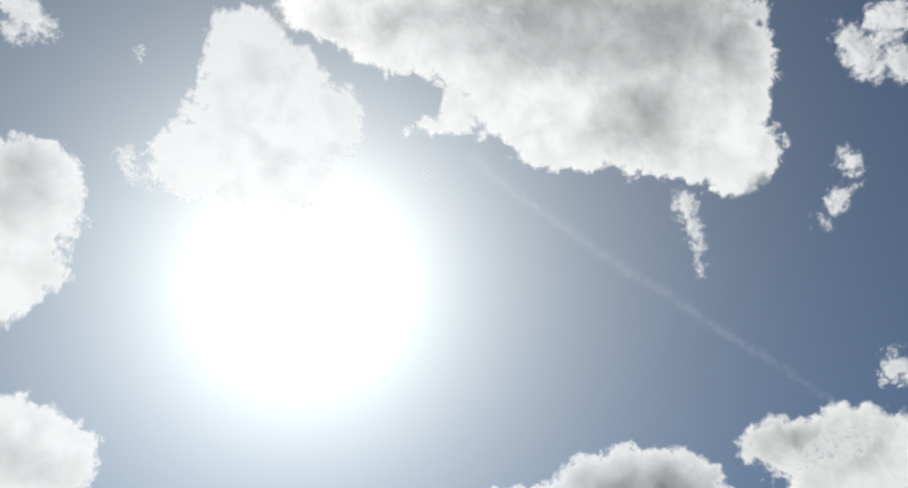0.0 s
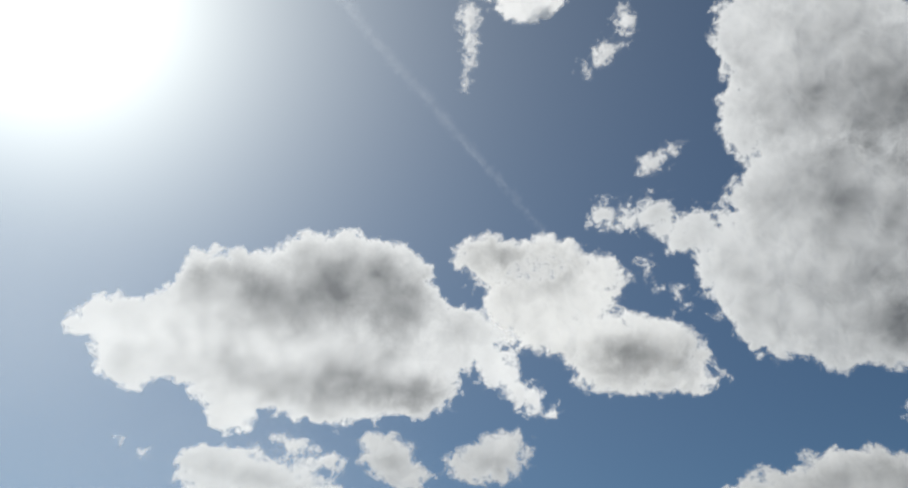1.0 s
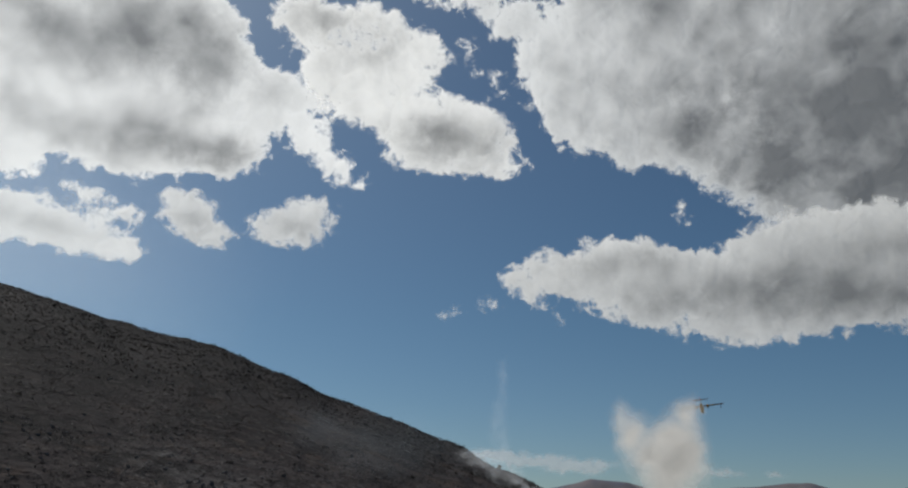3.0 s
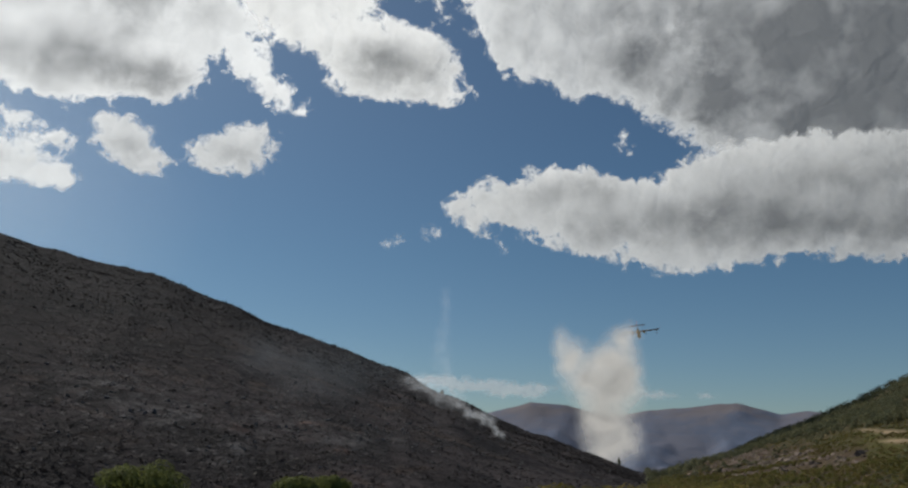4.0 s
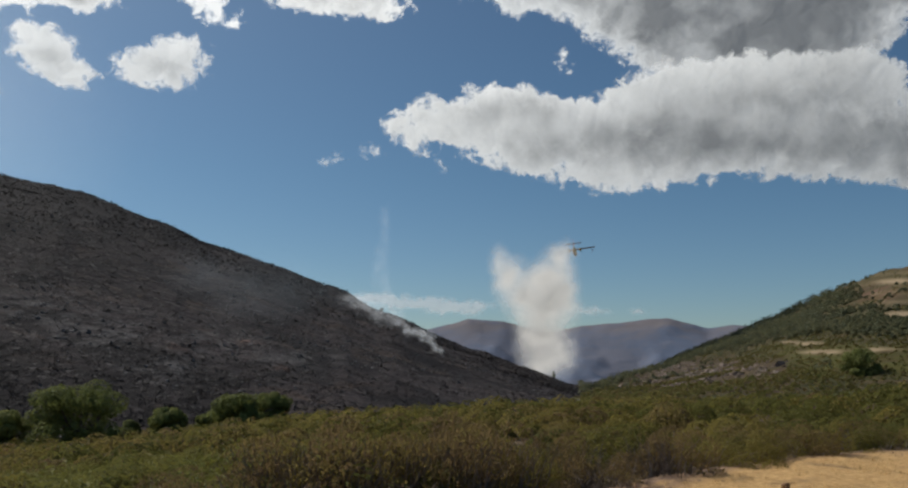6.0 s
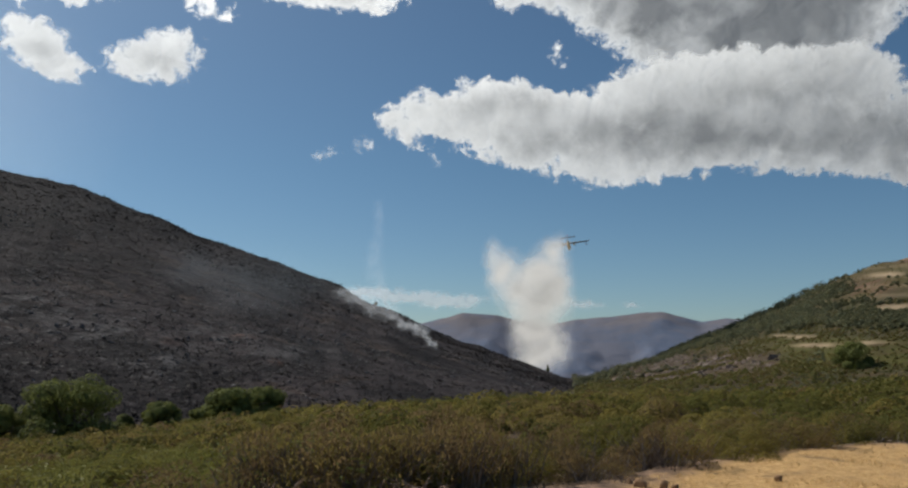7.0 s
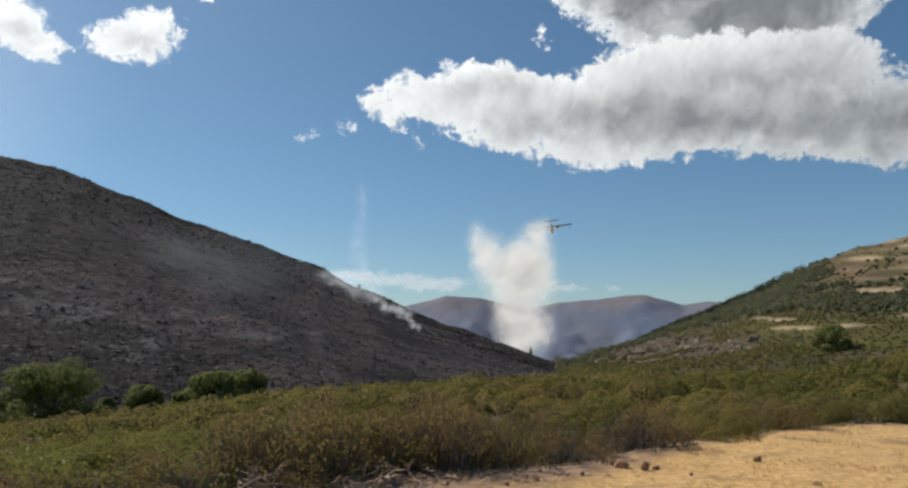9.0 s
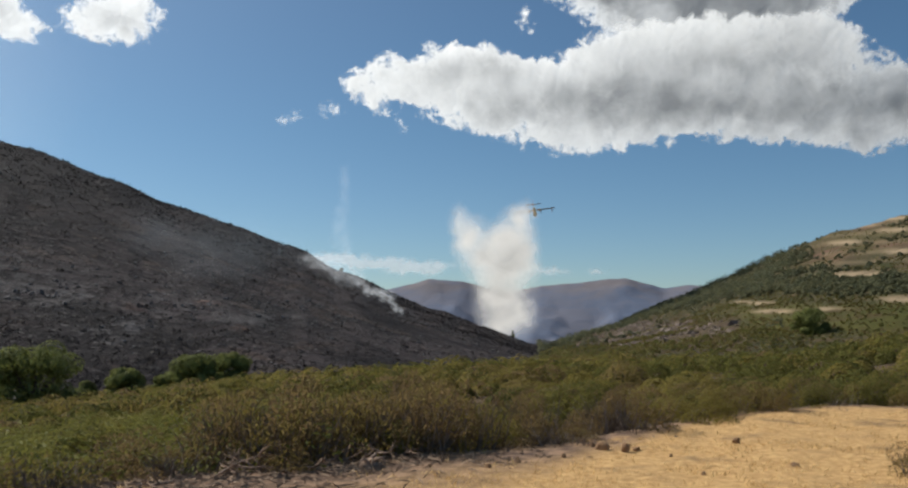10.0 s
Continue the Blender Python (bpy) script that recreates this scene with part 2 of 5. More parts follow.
BURNT_CREST = [(-20, -6.0), (-14, -3.57), (-8.1, -2.05), (-3.9, -0.75), (-3, -0.5), (0, 0.67), (2.4, 1.56), (2.5, 1.59), (5.6, 3.09), (6.1, 3.35), (7.9, 3.94), (10.3, 5.0), (12.6, 6.01), (12.7, 6.05), (15.7, 7.06), (18.7, 7.98), (21.3, 8.88), (21.4, 8.92), (24, 9.62), (26.5, 10.22), (29, 10.75), (30.1, 10.94), (32, 11.06), (33.9, 11.56), (34, 11.6), (35.8, 12.17), (37.7, 12.76), (39.5, 13.09), (40, 13.1), (41.2, 13.02), (42.8, 12.69), (44.5, 12.72), (50, 13.0), (70, 9.0), (95, 2.0), (120, -4.0)]
BURNT_FAR = [(-20, 620), (-5, 570), (10, 540), (25, 520), (50, 520), (120, 500)]
GREEN_CREST = [(-120, -2), (-90, 4), (-60, 8), (-30, 6.6), (-26.2, 5.55), (-24.4, 4.85), (-22.4, 4.0), (-20, 3.2), (-17.3, 2.0), (-14.4, 0.7), (-12, -0.35), (-8.9, -1.3), (-5, -2.5), (5, -5)]
GREEN_FAR = [(-120, 500), (-30, 650), (-10, 1150), (5, 1300)]
FAR_CREST = [(-180, 1.5), (-60, 2), (-22, 2), (-16.9, 2.35), (-15.4, 2.2), (-12.8, 2.9), (-7, 2.4), (-4.6, 1.9), (-1.8, 2.75), (0.6, 2.9), (4.5, 1.8), (30, 1.5), (180, 1.5)]
HEATH_EDGE = [(-180, 30), (-60, 24), (-29.4, 18.9), (-26, 18), (-20, 16.2), (-13.4, 13), (-6.9, 11.2), (4.4, 10), (14, 9.4), (22, 9.1), (60, 9), (180, 30)]
HEATH_TOP = [(-180, -2), (-60, 0.5), (-29.6, -0.2), (-24.2, -1.7), (-19, -2.1), (-5.8, -2.4), (2.1, -2.8), (7.6, -3.1), (12.8, -3.5), (18.9, -4.3), (27, -5.0), (60, -5.5), (180, -2)]
REACH = 110.0


def rise(t):
    t = np.clip(t, 0, 1)
    return 1 - (1 - t) ** 1.2


def height(az, r):
    """The ground's height for degrees to the left of straight ahead and metres from the standing place."""
    az, r = np.broadcast_arrays(np.asarray(az, float), np.asarray(r, float))
    edge = soft(HEATH_EDGE, az)
    z1 = EYE + REACH * np.tan(np.radians(soft(HEATH_TOP, az) - 0.75))
    near = np.where(r < edge, 0.0, -0.9 * np.clip((r - edge) / 9, 0, 1))
    t = np.clip((r - edge - 6) / (REACH - edge - 6), 0, 1)
    base = near * (1 - t) + z1 * t
    base = np.where(r > REACH, z1 - 0.06 * (r - REACH), base)
    base = np.maximum(base, EYE - 0.068 * r - 3)
    rb, eb = soft(BURNT_FAR, az), soft(BURNT_CREST, az)
    zb = EYE + rb * np.tan(np.radians(eb))
    foot = 150.0
    zf = EYE + foot * np.tan(np.radians(-5.2))
    burnt = np.where(r < rb, zf + (zb - zf) * rise((r - foot) / (rb - foot)), zb - 0.4 * (r - rb))
    burnt = np.where(r < foot, -60, burnt)
    rg, eg = soft(GREEN_FAR, az), soft(GREEN_CREST, az)
    zg = EYE + rg * np.tan(np.radians(eg))
    foot2 = 170.0
    zf2 = EYE + foot2 * np.tan(np.radians(-3.4))
    green = np.where(r < rg, zf2 + (zg - zf2) * np.clip((r - foot2) / (rg - foot2), 0, 1), zg - 0.35 * (r - rg))
    green = np.where(r < foot2, -60, green)
    zm = EYE + 3400 * np.tan(np.radians(along(FAR_CREST, az)))
    far = np.where(r < 3400, -130 + (zm + 130) * np.clip((r - 2500) / 900, 0, 1), zm - 0.1 * (r - 3400))
    z = np.maximum(np.maximum(base, np.maximum(burnt, green)), np.where(r > 1900, far, -130))
    x, y = -np.sin(np.radians(az)) * r, np.cos(np.radians(az)) * r
    rough = np.clip((r - 150) / 300, 0, 1)
    z = z + np.clip((r - 2000) / 700, 0, 1) * np.clip((3350 - r) / 500, 0.15, 1) * (42 * fbm(az / 3.0 + r / 500, r / 260 - az / 7, 4, 15) - 24 * np.abs(fbm(az / 2.4 + r / 240, r / 260 - az / 5, 2, 21)))
    z = z + rough * (3.0 * fbm(x / 90, y / 90, 4, 5) + 2.0 * (billow(x / 60, y / 60, 3, 8) - 0.6))
    z = z + rough * np.clip((1500 - r) / 300, 0, 1) * 3.5 * fbm(az / 3.2 + 0.6 * fbm(r / 90, az / 5, 2, 9), r / 600, 3, 7)
    z = z + np.clip(r / 12, 0, 1) * (0.10 * fbm(x / 3.1, y / 3.1, 4, 2) + 0.03 * fbm(x / 0.5, y / 0.5, 2, 4)) + np.clip((r - 20) / 40, 0, 1) * 0.5 * fbm(x / 14, y / 14, 3, 6)
    return z, burnt - np.maximum(base, green), far - np.maximum(np.maximum(base, burnt), green)


def spot(az, r):
    az, r = np.asarray(az, float), np.asarray(r, float)
    return np.stack([-np.sin(np.radians(az)) * r, np.cos(np.radians(az)) * r, height(az, r)[0]], -1)


def ground_material():
    s = Shader("ground_surface")
    at = s.place()
    fine, mid = s.noise(9.0, 6, 0.65, at), s.noise(0.9, 5, 0.6, at)
    grass = s.mix(s.ramp(fine, 0.3, 0.7), (0.37, 0.215, 0.088), (0.61, 0.39, 0.17))
    grass = s.mix(s.ramp(mid, 0.52, 0.72), grass, (0.22, 0.14, 0.075))
    soil = s.mix(s.ramp(mid, 0.4, 0.62), (0.045, 0.03, 0.018), (0.10, 0.07, 0.04))
    litter = s.mix(s.ramp(s.noise(3.0, 6, 0.7, at), 0.4, 0.62), (0.095, 0.063, 0.048), (0.3, 0.195, 0.128))
    grass = s.mix(s.math("MULTIPLY", s.attr("litter"), s.ramp(s.noise(1.1, 5, 0.65, at), 0.22, 0.45)), grass, litter)
    c = s.mix(s.attr("heath"), grass, soil)
    # dry grass and green scrub on the sunny hill
    patch = s.noise(0.018, 5, 0.6, at)
    hill = s.mix(s.ramp(patch, 0.45, 0.56), (0.08, 0.058, 0.03), (0.05, 0.044, 0.021))
    hill = s.mix(s.ramp(s.noise(0.11, 6, 0.7, at), 0.47, 0.58), hill, (0.04, 0.042, 0.016))
    hill = s.mix(s.ramp(s.noise(0.4, 4, 0.7, at), 0.56, 0.66), hill, (0.15, 0.115, 0.065))
    hill = s.mix(s.math("MULTIPLY", s.attr("terrace"), s.ramp(s.noise(0.03, 4, 0.6, at), 0.38, 0.6)), hill, (0.085, 0.072, 0.03))
    hill = s.mix(s.math("MULTIPLY", s.attr("russet"), s.ramp(s.noise(0.05, 5, 0.65, at), 0.38, 0.56)), hill, (0.135, 0.078, 0.052))
    hill = s.mix(s.attr("meadow"), hill, s.mix(s.ramp(patch, 0.4, 0.62), (0.052, 0.054, 0.013), (0.085, 0.078, 0.022)))
    hill = s.mix(s.math("MULTIPLY", s.attr("meadow"), s.ramp(s.noise(0.3, 5, 0.75, at), 0.5, 0.66, 0.0, 0.8)), hill, (0.04, 0.038, 0.013))
    hill = s.mix(s.math("MULTIPLY", s.attr("bare"), s.ramp(s.noise(0.06, 4, 0.6, at), 0.3, 0.5)), hill, (0.3, 0.225, 0.14))
    hill = s.mix(s.math("MULTIPLY", s.attr("meadow"), s.ramp(s.noise(0.09, 6, 0.7, at), 0.46, 0.6, 0.0, 0.8)), hill, (0.068, 0.047, 0.021))
    hill = s.mix(s.math("MULTIPLY", s.attr("heathery"), s.ramp(s.noise(0.12, 5, 0.7, at), 0.35, 0.6)), hill, (0.072, 0.046, 0.031))
    c = s.mix(s.attr("slope"), c, hill)
    # burnt slope: ash, charred soil, scorched brown patches, stony ribs
    ash = s.mix(s.ramp(s.noise(0.03, 9, 0.72, at, 0.3), 0.43, 0.57), (0.0135, 0.0115, 0.0125), (0.05, 0.04, 0.04))
    ash = s.mix(s.ramp(s.noise(0.05, 5, 0.65, at, 0.6), 0.55, 0.65, 0.0, 0.8), ash, (0.07, 0.049, 0.04))
    ash = s.mix(s.math("MULTIPLY", s.attr("charred"), s.ramp(s.noise(0.04, 5, 0.65, at), 0.3, 0.6, 0.45, 0.95)), ash, (0.0155, 0.0135, 0.0145))
    ash = s.mix(s.math("MULTIPLY", s.attr("pale_ash"), s.ramp(s.noise(0.16, 7, 0.75, at), 0.46, 0.58)), ash, (0.11, 0.102, 0.1))
    ash = s.mix(s.math("MULTIPLY", s.attr("scorched"), s.ramp(s.noise(0.3, 4, 0.7, at), 0.4, 0.55)), ash, (0.22, 0.115, 0.075))
    ash = s.mix(s.ramp(s.noise(0.28, 6, 0.75, at), 0.5, 0.6, 0.0, 0.85), ash, (0.0175, 0.0155, 0.0155))
    ash = s.mix(s.math("MULTIPLY", s.ramp(s.noise(0.5, 5, 0.75, at), 0.56, 0.64), s.ramp(s.noise(0.014, 3, 0.6, at), 0.42, 0.58, 0.15, 0.9)), ash, (0.125, 0.113, 0.108))
    c = s.mix(s.attr("burnt"), c, ash)
    # distance haze is mixed into this blue-grey base colour; summits browner
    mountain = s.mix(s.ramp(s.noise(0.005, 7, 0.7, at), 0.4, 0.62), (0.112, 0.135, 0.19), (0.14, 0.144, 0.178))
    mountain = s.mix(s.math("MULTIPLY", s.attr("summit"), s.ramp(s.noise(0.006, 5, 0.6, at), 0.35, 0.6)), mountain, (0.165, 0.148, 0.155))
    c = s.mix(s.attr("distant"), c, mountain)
    # hummocks on the burnt slope, folds on the far mountains, grain everywhere
    hummock = s.node("ShaderNodeBump")
    hummock.inputs["Strength"].default_value, hummock.inputs["Distance"].default_value = 0.8, 3.2
    s.put(hummock.inputs["Height"], s.math("MULTIPLY", s.attr("burnt"), s.noise(0.11, 7, 0.66, at, 0.4)))
    s.put(hummock.inputs["Normal"], s.bump(s.math("ADD", fine, s.math("MULTIPLY", mid, 2.0)), 0.5, 0.06))
    fold = s.node("ShaderNodeBump")
    fold.inputs["Strength"].default_value, fold.inputs["Distance"].default_value = 0.7, 45.0
    s.put(fold.inputs["Height"], s.math("MULTIPLY", s.attr("distant"), s.noise(0.0035, 5, 0.5, at, 0.15)))
    s.put(fold.inputs["Normal"], hummock.outputs[0])
    return s.done(s.principled(c, 0.95, fold.outputs[0], spec=0.1))


def blots(az, el, spots):
    return np.clip(sum(np.exp(-((az - a) / w) ** 2 - ((el - e) / h) ** 2) for a, e, w, h in spots), 0, 1)


def bare_strips(az, el):
    """Bare pale tracks and terrace edges on the sunny hill."""
    return np.clip(1.7 * blots(az, el, ((-22.0, 0.6, 1.2, 0.11), (-25.3, 0.72, 0.9, 0.1), (-21.4, 1.12, 0.7, 0.09), (-20.1, 1.2, 0.5, 0.07), (-29.2, 1.3, 0.9, 0.15), (-27.1, 2.8, 1.3, 0.2), (-26.3, 4.85, 0.9, 0.12), (-29.3, 4.2, 0.8, 0.14), (-29.2, 5.5, 0.9, 0.1), (-27.4, 5.85, 0.8, 0.1), (-29.2, 6.2, 0.9, 0.1))), 0, 1)


def ash_pale(az, el):
    """Where the fire left pale ash and bared stones."""
    return blots(az, el, ((27.5, 3.2, 3.0, 0.9), (24, 1.6, 3.0, 0.9), (20.5, -0.4, 2.2, 0.8), (17, 1.3, 2.2, 0.7), (12, 0.2, 3.0, 0.6)))


az_all = np.concatenate([np.arange(-180, -40, 2.5), np.arange(-40, 60, 0.3), np.arange(60, 180.1, 2.5)])
r_all = np.concatenate([[0.0], np.geomspace(0.6, 9, 22), np.geomspace(9.3, 130, 80), np.geomspace(133, 1400, 150), np.geomspace(1450, 4600, 90)])
A, R_ = np.meshgrid(az_all, r_all)
Z, is_burnt, is_far = height(A, R_)
X, Y = -np.sin(np.radians(A)) * R_, np.cos(np.radians(A)) * R_
ragged = 1.2 * fbm(X / 1.7, Y / 1.7, 3, 31)
zones = {
    "heath": np.clip((R_ - soft(HEATH_EDGE, A) + ragged) / 0.8, 0, 1) * np.clip((60 - np.abs(A)) / 8, 0, 1),
    "litter": np.clip(1.25 - np.abs(R_ - soft(HEATH_EDGE, A)) / np.clip(1.3 + (A + 12) / 11, 0.5, 3.4), 0, 1) * (np.abs(A) < 60),
    "burnt": np.clip(is_burnt / 3 + 0.5, 0, 1) * (R_ > 140),
    "slope": np.clip((R_ - 150) / 40, 0, 1),
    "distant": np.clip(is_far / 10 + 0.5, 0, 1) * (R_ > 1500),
}
EL = np.degrees(np.arctan2(Z - EYE, np.maximum(R_, 0.1)))
wobble = 0.5 * fbm(A / 3, R_ / 60, 3, 55)
zones["terrace"] = np.clip((-23.5 - A + wobble) / 2, 0, 1) * np.clip((soft(GREEN_CREST, A) - EL) * -1.2 + 2.6, 0, 1) * (R_ > 300)
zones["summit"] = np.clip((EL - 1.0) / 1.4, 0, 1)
zones["bare"] = bare_strips(A, EL) * (R_ > 150) * (R_ < 1400)
zones["russet"] = blots(A, EL, ((-25.4, 4.2, 1.3, 0.6), (-27.6, 5.9, 1.6, 0.35), (-29.0, 4.6, 1.0, 0.3))) * (R_ > 150) * (R_ < 1400)
terrace_steps = np.clip(0.05 + 1.1 * np.sin(EL * 11.0 + 1.5 * wobble + 0.25 * A), 0, 1) * np.clip((-24.2 - A + 2 * wobble) / 1.2, 0, 1) * np.clip((EL - 2.3) / 0.5, 0, 1)
zones["bare"] = np.maximum(zones["bare"], 0.3 * terrace_steps * (R_ > 150) * (R_ < 1400))
zones["heathery"] = np.clip((A + 21 + wobble) / 1.5, 0, 1) * np.clip((-8.5 - A) / 1.5, 0, 1) * np.clip((1.35 - np.abs(EL + 0.9)) / 0.5, 0, 1) * (R_ > 150) * (R_ < 1400)
zones["pale_ash"] = ash_pale(A, EL) * (R_ > 150)
zones["charred"] = blots(A, EL, ((33, 9.5, 11, 3.6), (44, 8, 10, 5), (22, 8.5, 5, 1.6), (12, 5.2, 6, 0.9), (29, -0.3, 4.5, 1.3), (22.5, -1.9, 3.2, 0.8), (13.5, -0.9, 2.5, 0.5))) * (R_ > 150)
zones["scorched"] = blots(A, EL, ((19.7, 0.9, 0.5, 0.14), (15.4, 1.2, 0.6, 0.1), (13.2, -0.5, 0.4, 0.1))) * (R_ > 150)
zones["meadow"] = np.clip((-18 - A) / 2, 0, 1) * np.clip((1.1 - np.abs(EL - 0.1 + wobble * 0.4)) / 0.4, 0, 1) * (R_ > 150)
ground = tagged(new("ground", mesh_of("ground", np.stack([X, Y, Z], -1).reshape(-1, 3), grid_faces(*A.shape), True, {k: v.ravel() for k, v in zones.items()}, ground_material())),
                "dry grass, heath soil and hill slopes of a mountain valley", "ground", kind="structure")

# ---- clouds ----


def puff_field(puffs, hearts, seed, step, tear=0.3, grow=1.6, merge=3.0):
    """A sheet of directions round some puffs (degrees left, up, half width, half height), and how deep in the cloud each one lies."""
    p = np.array(puffs, float)
    centre = heading(p[:, 0], p[:, 1]).mean(0)
    centre /= np.linalg.norm(centre)
    right = np.cross(centre, (0, 0, 1.0))
    right /= np.linalg.norm(right)
    up = np.cross(right, centre)
    d = heading(p[:, 0], p[:, 1])
    d = d / (d @ centre)[:, None]
    pu, pv, ra, rb = d @ right, d @ up, np.radians(p[:, 2]), np.radians(p[:, 3])
    size = float(np.median(np.sqrt(ra * rb)))
    margin = (grow - 1) * min(size, 0.035)
    us = np.arange((pu - ra).min() - margin, (pu + ra).max() + margin + step, step)
    vs = np.arange((pv - rb).min() - margin, (pv + rb).max() + margin + step, step)
    U, V = np.meshgrid(us, vs)
    ox = seed * 7.31
    w = min(size, 0.035)
    U2 = U + tear * w * fbm(U / w * 0.9 + ox, V / w * 0.9, 4, seed)
    V2 = V + tear * w * fbm(U / w * 0.9 + ox, V / w * 0.9 + 40, 4, seed + 1)
    # depth below the surface of the nearest puff, in degrees, joined smoothly
    small = np.minimum(ra, rb)
    q = np.sqrt(((U2[..., None] - pu) / ra) ** 2 + ((V2[..., None] - pv) / rb) ** 2)
    s = np.degrees((1 - q) * small)
    k = merge / np.degrees(max(w, 0.004))
    body = np.log(np.exp(np.clip(k * s, -40, 60)).sum(-1)) / k
    # hearts: spots where the cloud's grey shade is painted in
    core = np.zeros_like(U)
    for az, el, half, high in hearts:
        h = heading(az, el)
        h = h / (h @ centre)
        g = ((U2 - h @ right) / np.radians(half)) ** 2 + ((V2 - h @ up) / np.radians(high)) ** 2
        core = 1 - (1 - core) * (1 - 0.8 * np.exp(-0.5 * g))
    return centre, right, up, U, V, body, core, size


def vapour_body(name, puffs, hearts, seed, far, step, material, cut=-0.6, deep=0.13, cover=1.0, body_shade=0.0, tear=0.3, density=1.0, rim_grey=0.0, dark=1.0, merge=3.0):
    """A body of cloud, spray or smoke, rounded towards the standing place and flatter behind."""
    centre, right, up, U, V, body, core, size = puff_field(puffs, hearts, seed, step, tear, 1.9, merge)
    w = min(size, 0.04)
    keep = body > cut
    rows, cols = U.shape
    # one connected body: drop scraps that hang loose
    mark = np.where(keep, np.arange(1, keep.size + 1).reshape(keep.shape), 0)
    while True:
        grown = mark.copy()
        grown[1:] = np.maximum(grown[1:], mark[:-1])
        grown[:-1] = np.maximum(grown[:-1], mark[1:])
        grown[:, 1:] = np.maximum(grown[:, 1:], grown[:, :-1])
        grown[:, :-1] = np.maximum(grown[:, :-1], grown[:, 1:])
        grown[~keep] = 0
        if (grown == mark).all():
            break
        mark = grown
    names, counts = np.unique(mark[keep], return_counts=True)
    keep = mark == names[counts.argmax()]
    cells = grid_faces(rows, cols)
    cells = cells[keep.ravel()[cells].all(1)]
    used = np.unique(cells)
    again = np.full(rows * cols, -1)
    again[used] = np.arange(len(used))
    cells = again[cells]
    mound = billow(U / w * 0.8 + seed * 3.7, V / w * 0.8, 2, seed + 50, 0.4)
    u, v, d, b, puffed = (x.ravel()[used] for x in (U, V, body, core, mound))
    way = centre + u[:, None] * right + v[:, None] * up
    way /= np.linalg.norm(way, axis=1)[:, None]
    full = 1 - np.exp(-1.2 * np.clip(d / np.degrees(w) + 0.3, 0, 3))
    swell = far * min(size, 0.07) * full * deep
    eye = np.array((0, 0, EYE))
    front = eye + way * (far - swell - 0.07 * far * w * (puffed - 0.5) * full)[:, None]
    back = eye + way * (far + 4 + 0.12 * far * min(size, 0.07) * full)[:, None]
    n = len(used)
    verts = np.concatenate([front, back])
    sides = np.concatenate([cells[:, [k, (k + 1) % 4]] for k in range(4)])
    code = np.minimum(sides[:, 0], sides[:, 1]).astype(np.int64) * n + np.maximum(sides[:, 0], sides[:, 1])
    _, first, count = np.unique(code, return_index=True, return_counts=True)
    rim = sides[first[count == 1]]
    rim = np.stack([rim[:, 1], rim[:, 0], rim[:, 0] + n, rim[:, 1] + n], 1)
    faces = np.concatenate([cells, cells[:, ::-1] + n, rim])
    share = np.concatenate([np.full(n, cover), np.full(n, 0.12 * cover)])
    at = eye + centre * far
    fields = {"depth_in": d, "heart_shade_in": body_shade + (1 - body_shade) * dark * b, "across_in": np.degrees(u) + 13.7 * seed, "up_in": np.degrees(v), "density_in": np.full(n, density), "rim_shade_in": np.full(n, rim_grey)}
    ob = new(name, mesh_of(name, verts - at, faces, True, {**{k: np.tile(x, 2) for k, x in fields.items()}, "cover_in": share}, material))
    ob.location = at
    return ob


KINDS = {
    "large_grey_bellied": "large white cumulus cloud with a grey belly",
    "ragged_chain": "ragged chain of white cumulus with grey hearts",
    "flat_low_puff": "flat small white cumulus low over the burnt hill",
    "small_puff": "small bright white cumulus puff in blue sky",
    "huge_bank": "huge grey and white cumulus bank over the valley",
    "long_low_bank": "long low cumulus bank with a flat grey base",
    "tiny_scrap": "tiny white scrap of cloud in blue sky",
    "thin_scrap": "thin torn white wisp of cloud",
    "backlit_shelf": "broad backlit cumulus shelf with bright torn edges",
    "glowing_column": "towering white cloud glowing beside the sun",
    "left_heap": "heaped white cumulus with a soft grey middle",
    "ragged_puff": "ragged white cumulus puff below the sun",
    "corner_scrap": "torn white cloud high in the sky",
    "right_edge": "torn bright edge of a high cloud",
    "small_low": "small faint white cloud above the hill crest",
    "far_band": "thin pale cloud band behind far mountains",
}
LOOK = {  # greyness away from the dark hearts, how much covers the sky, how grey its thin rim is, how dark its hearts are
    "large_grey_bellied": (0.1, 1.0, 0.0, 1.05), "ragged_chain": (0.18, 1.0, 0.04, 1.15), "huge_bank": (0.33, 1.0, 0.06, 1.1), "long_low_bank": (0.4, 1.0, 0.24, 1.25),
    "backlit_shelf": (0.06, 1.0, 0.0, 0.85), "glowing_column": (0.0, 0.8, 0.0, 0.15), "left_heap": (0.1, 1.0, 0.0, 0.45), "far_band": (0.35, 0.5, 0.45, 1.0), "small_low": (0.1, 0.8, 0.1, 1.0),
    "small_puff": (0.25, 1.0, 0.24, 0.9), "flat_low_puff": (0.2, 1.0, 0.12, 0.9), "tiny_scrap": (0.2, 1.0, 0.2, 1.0)}


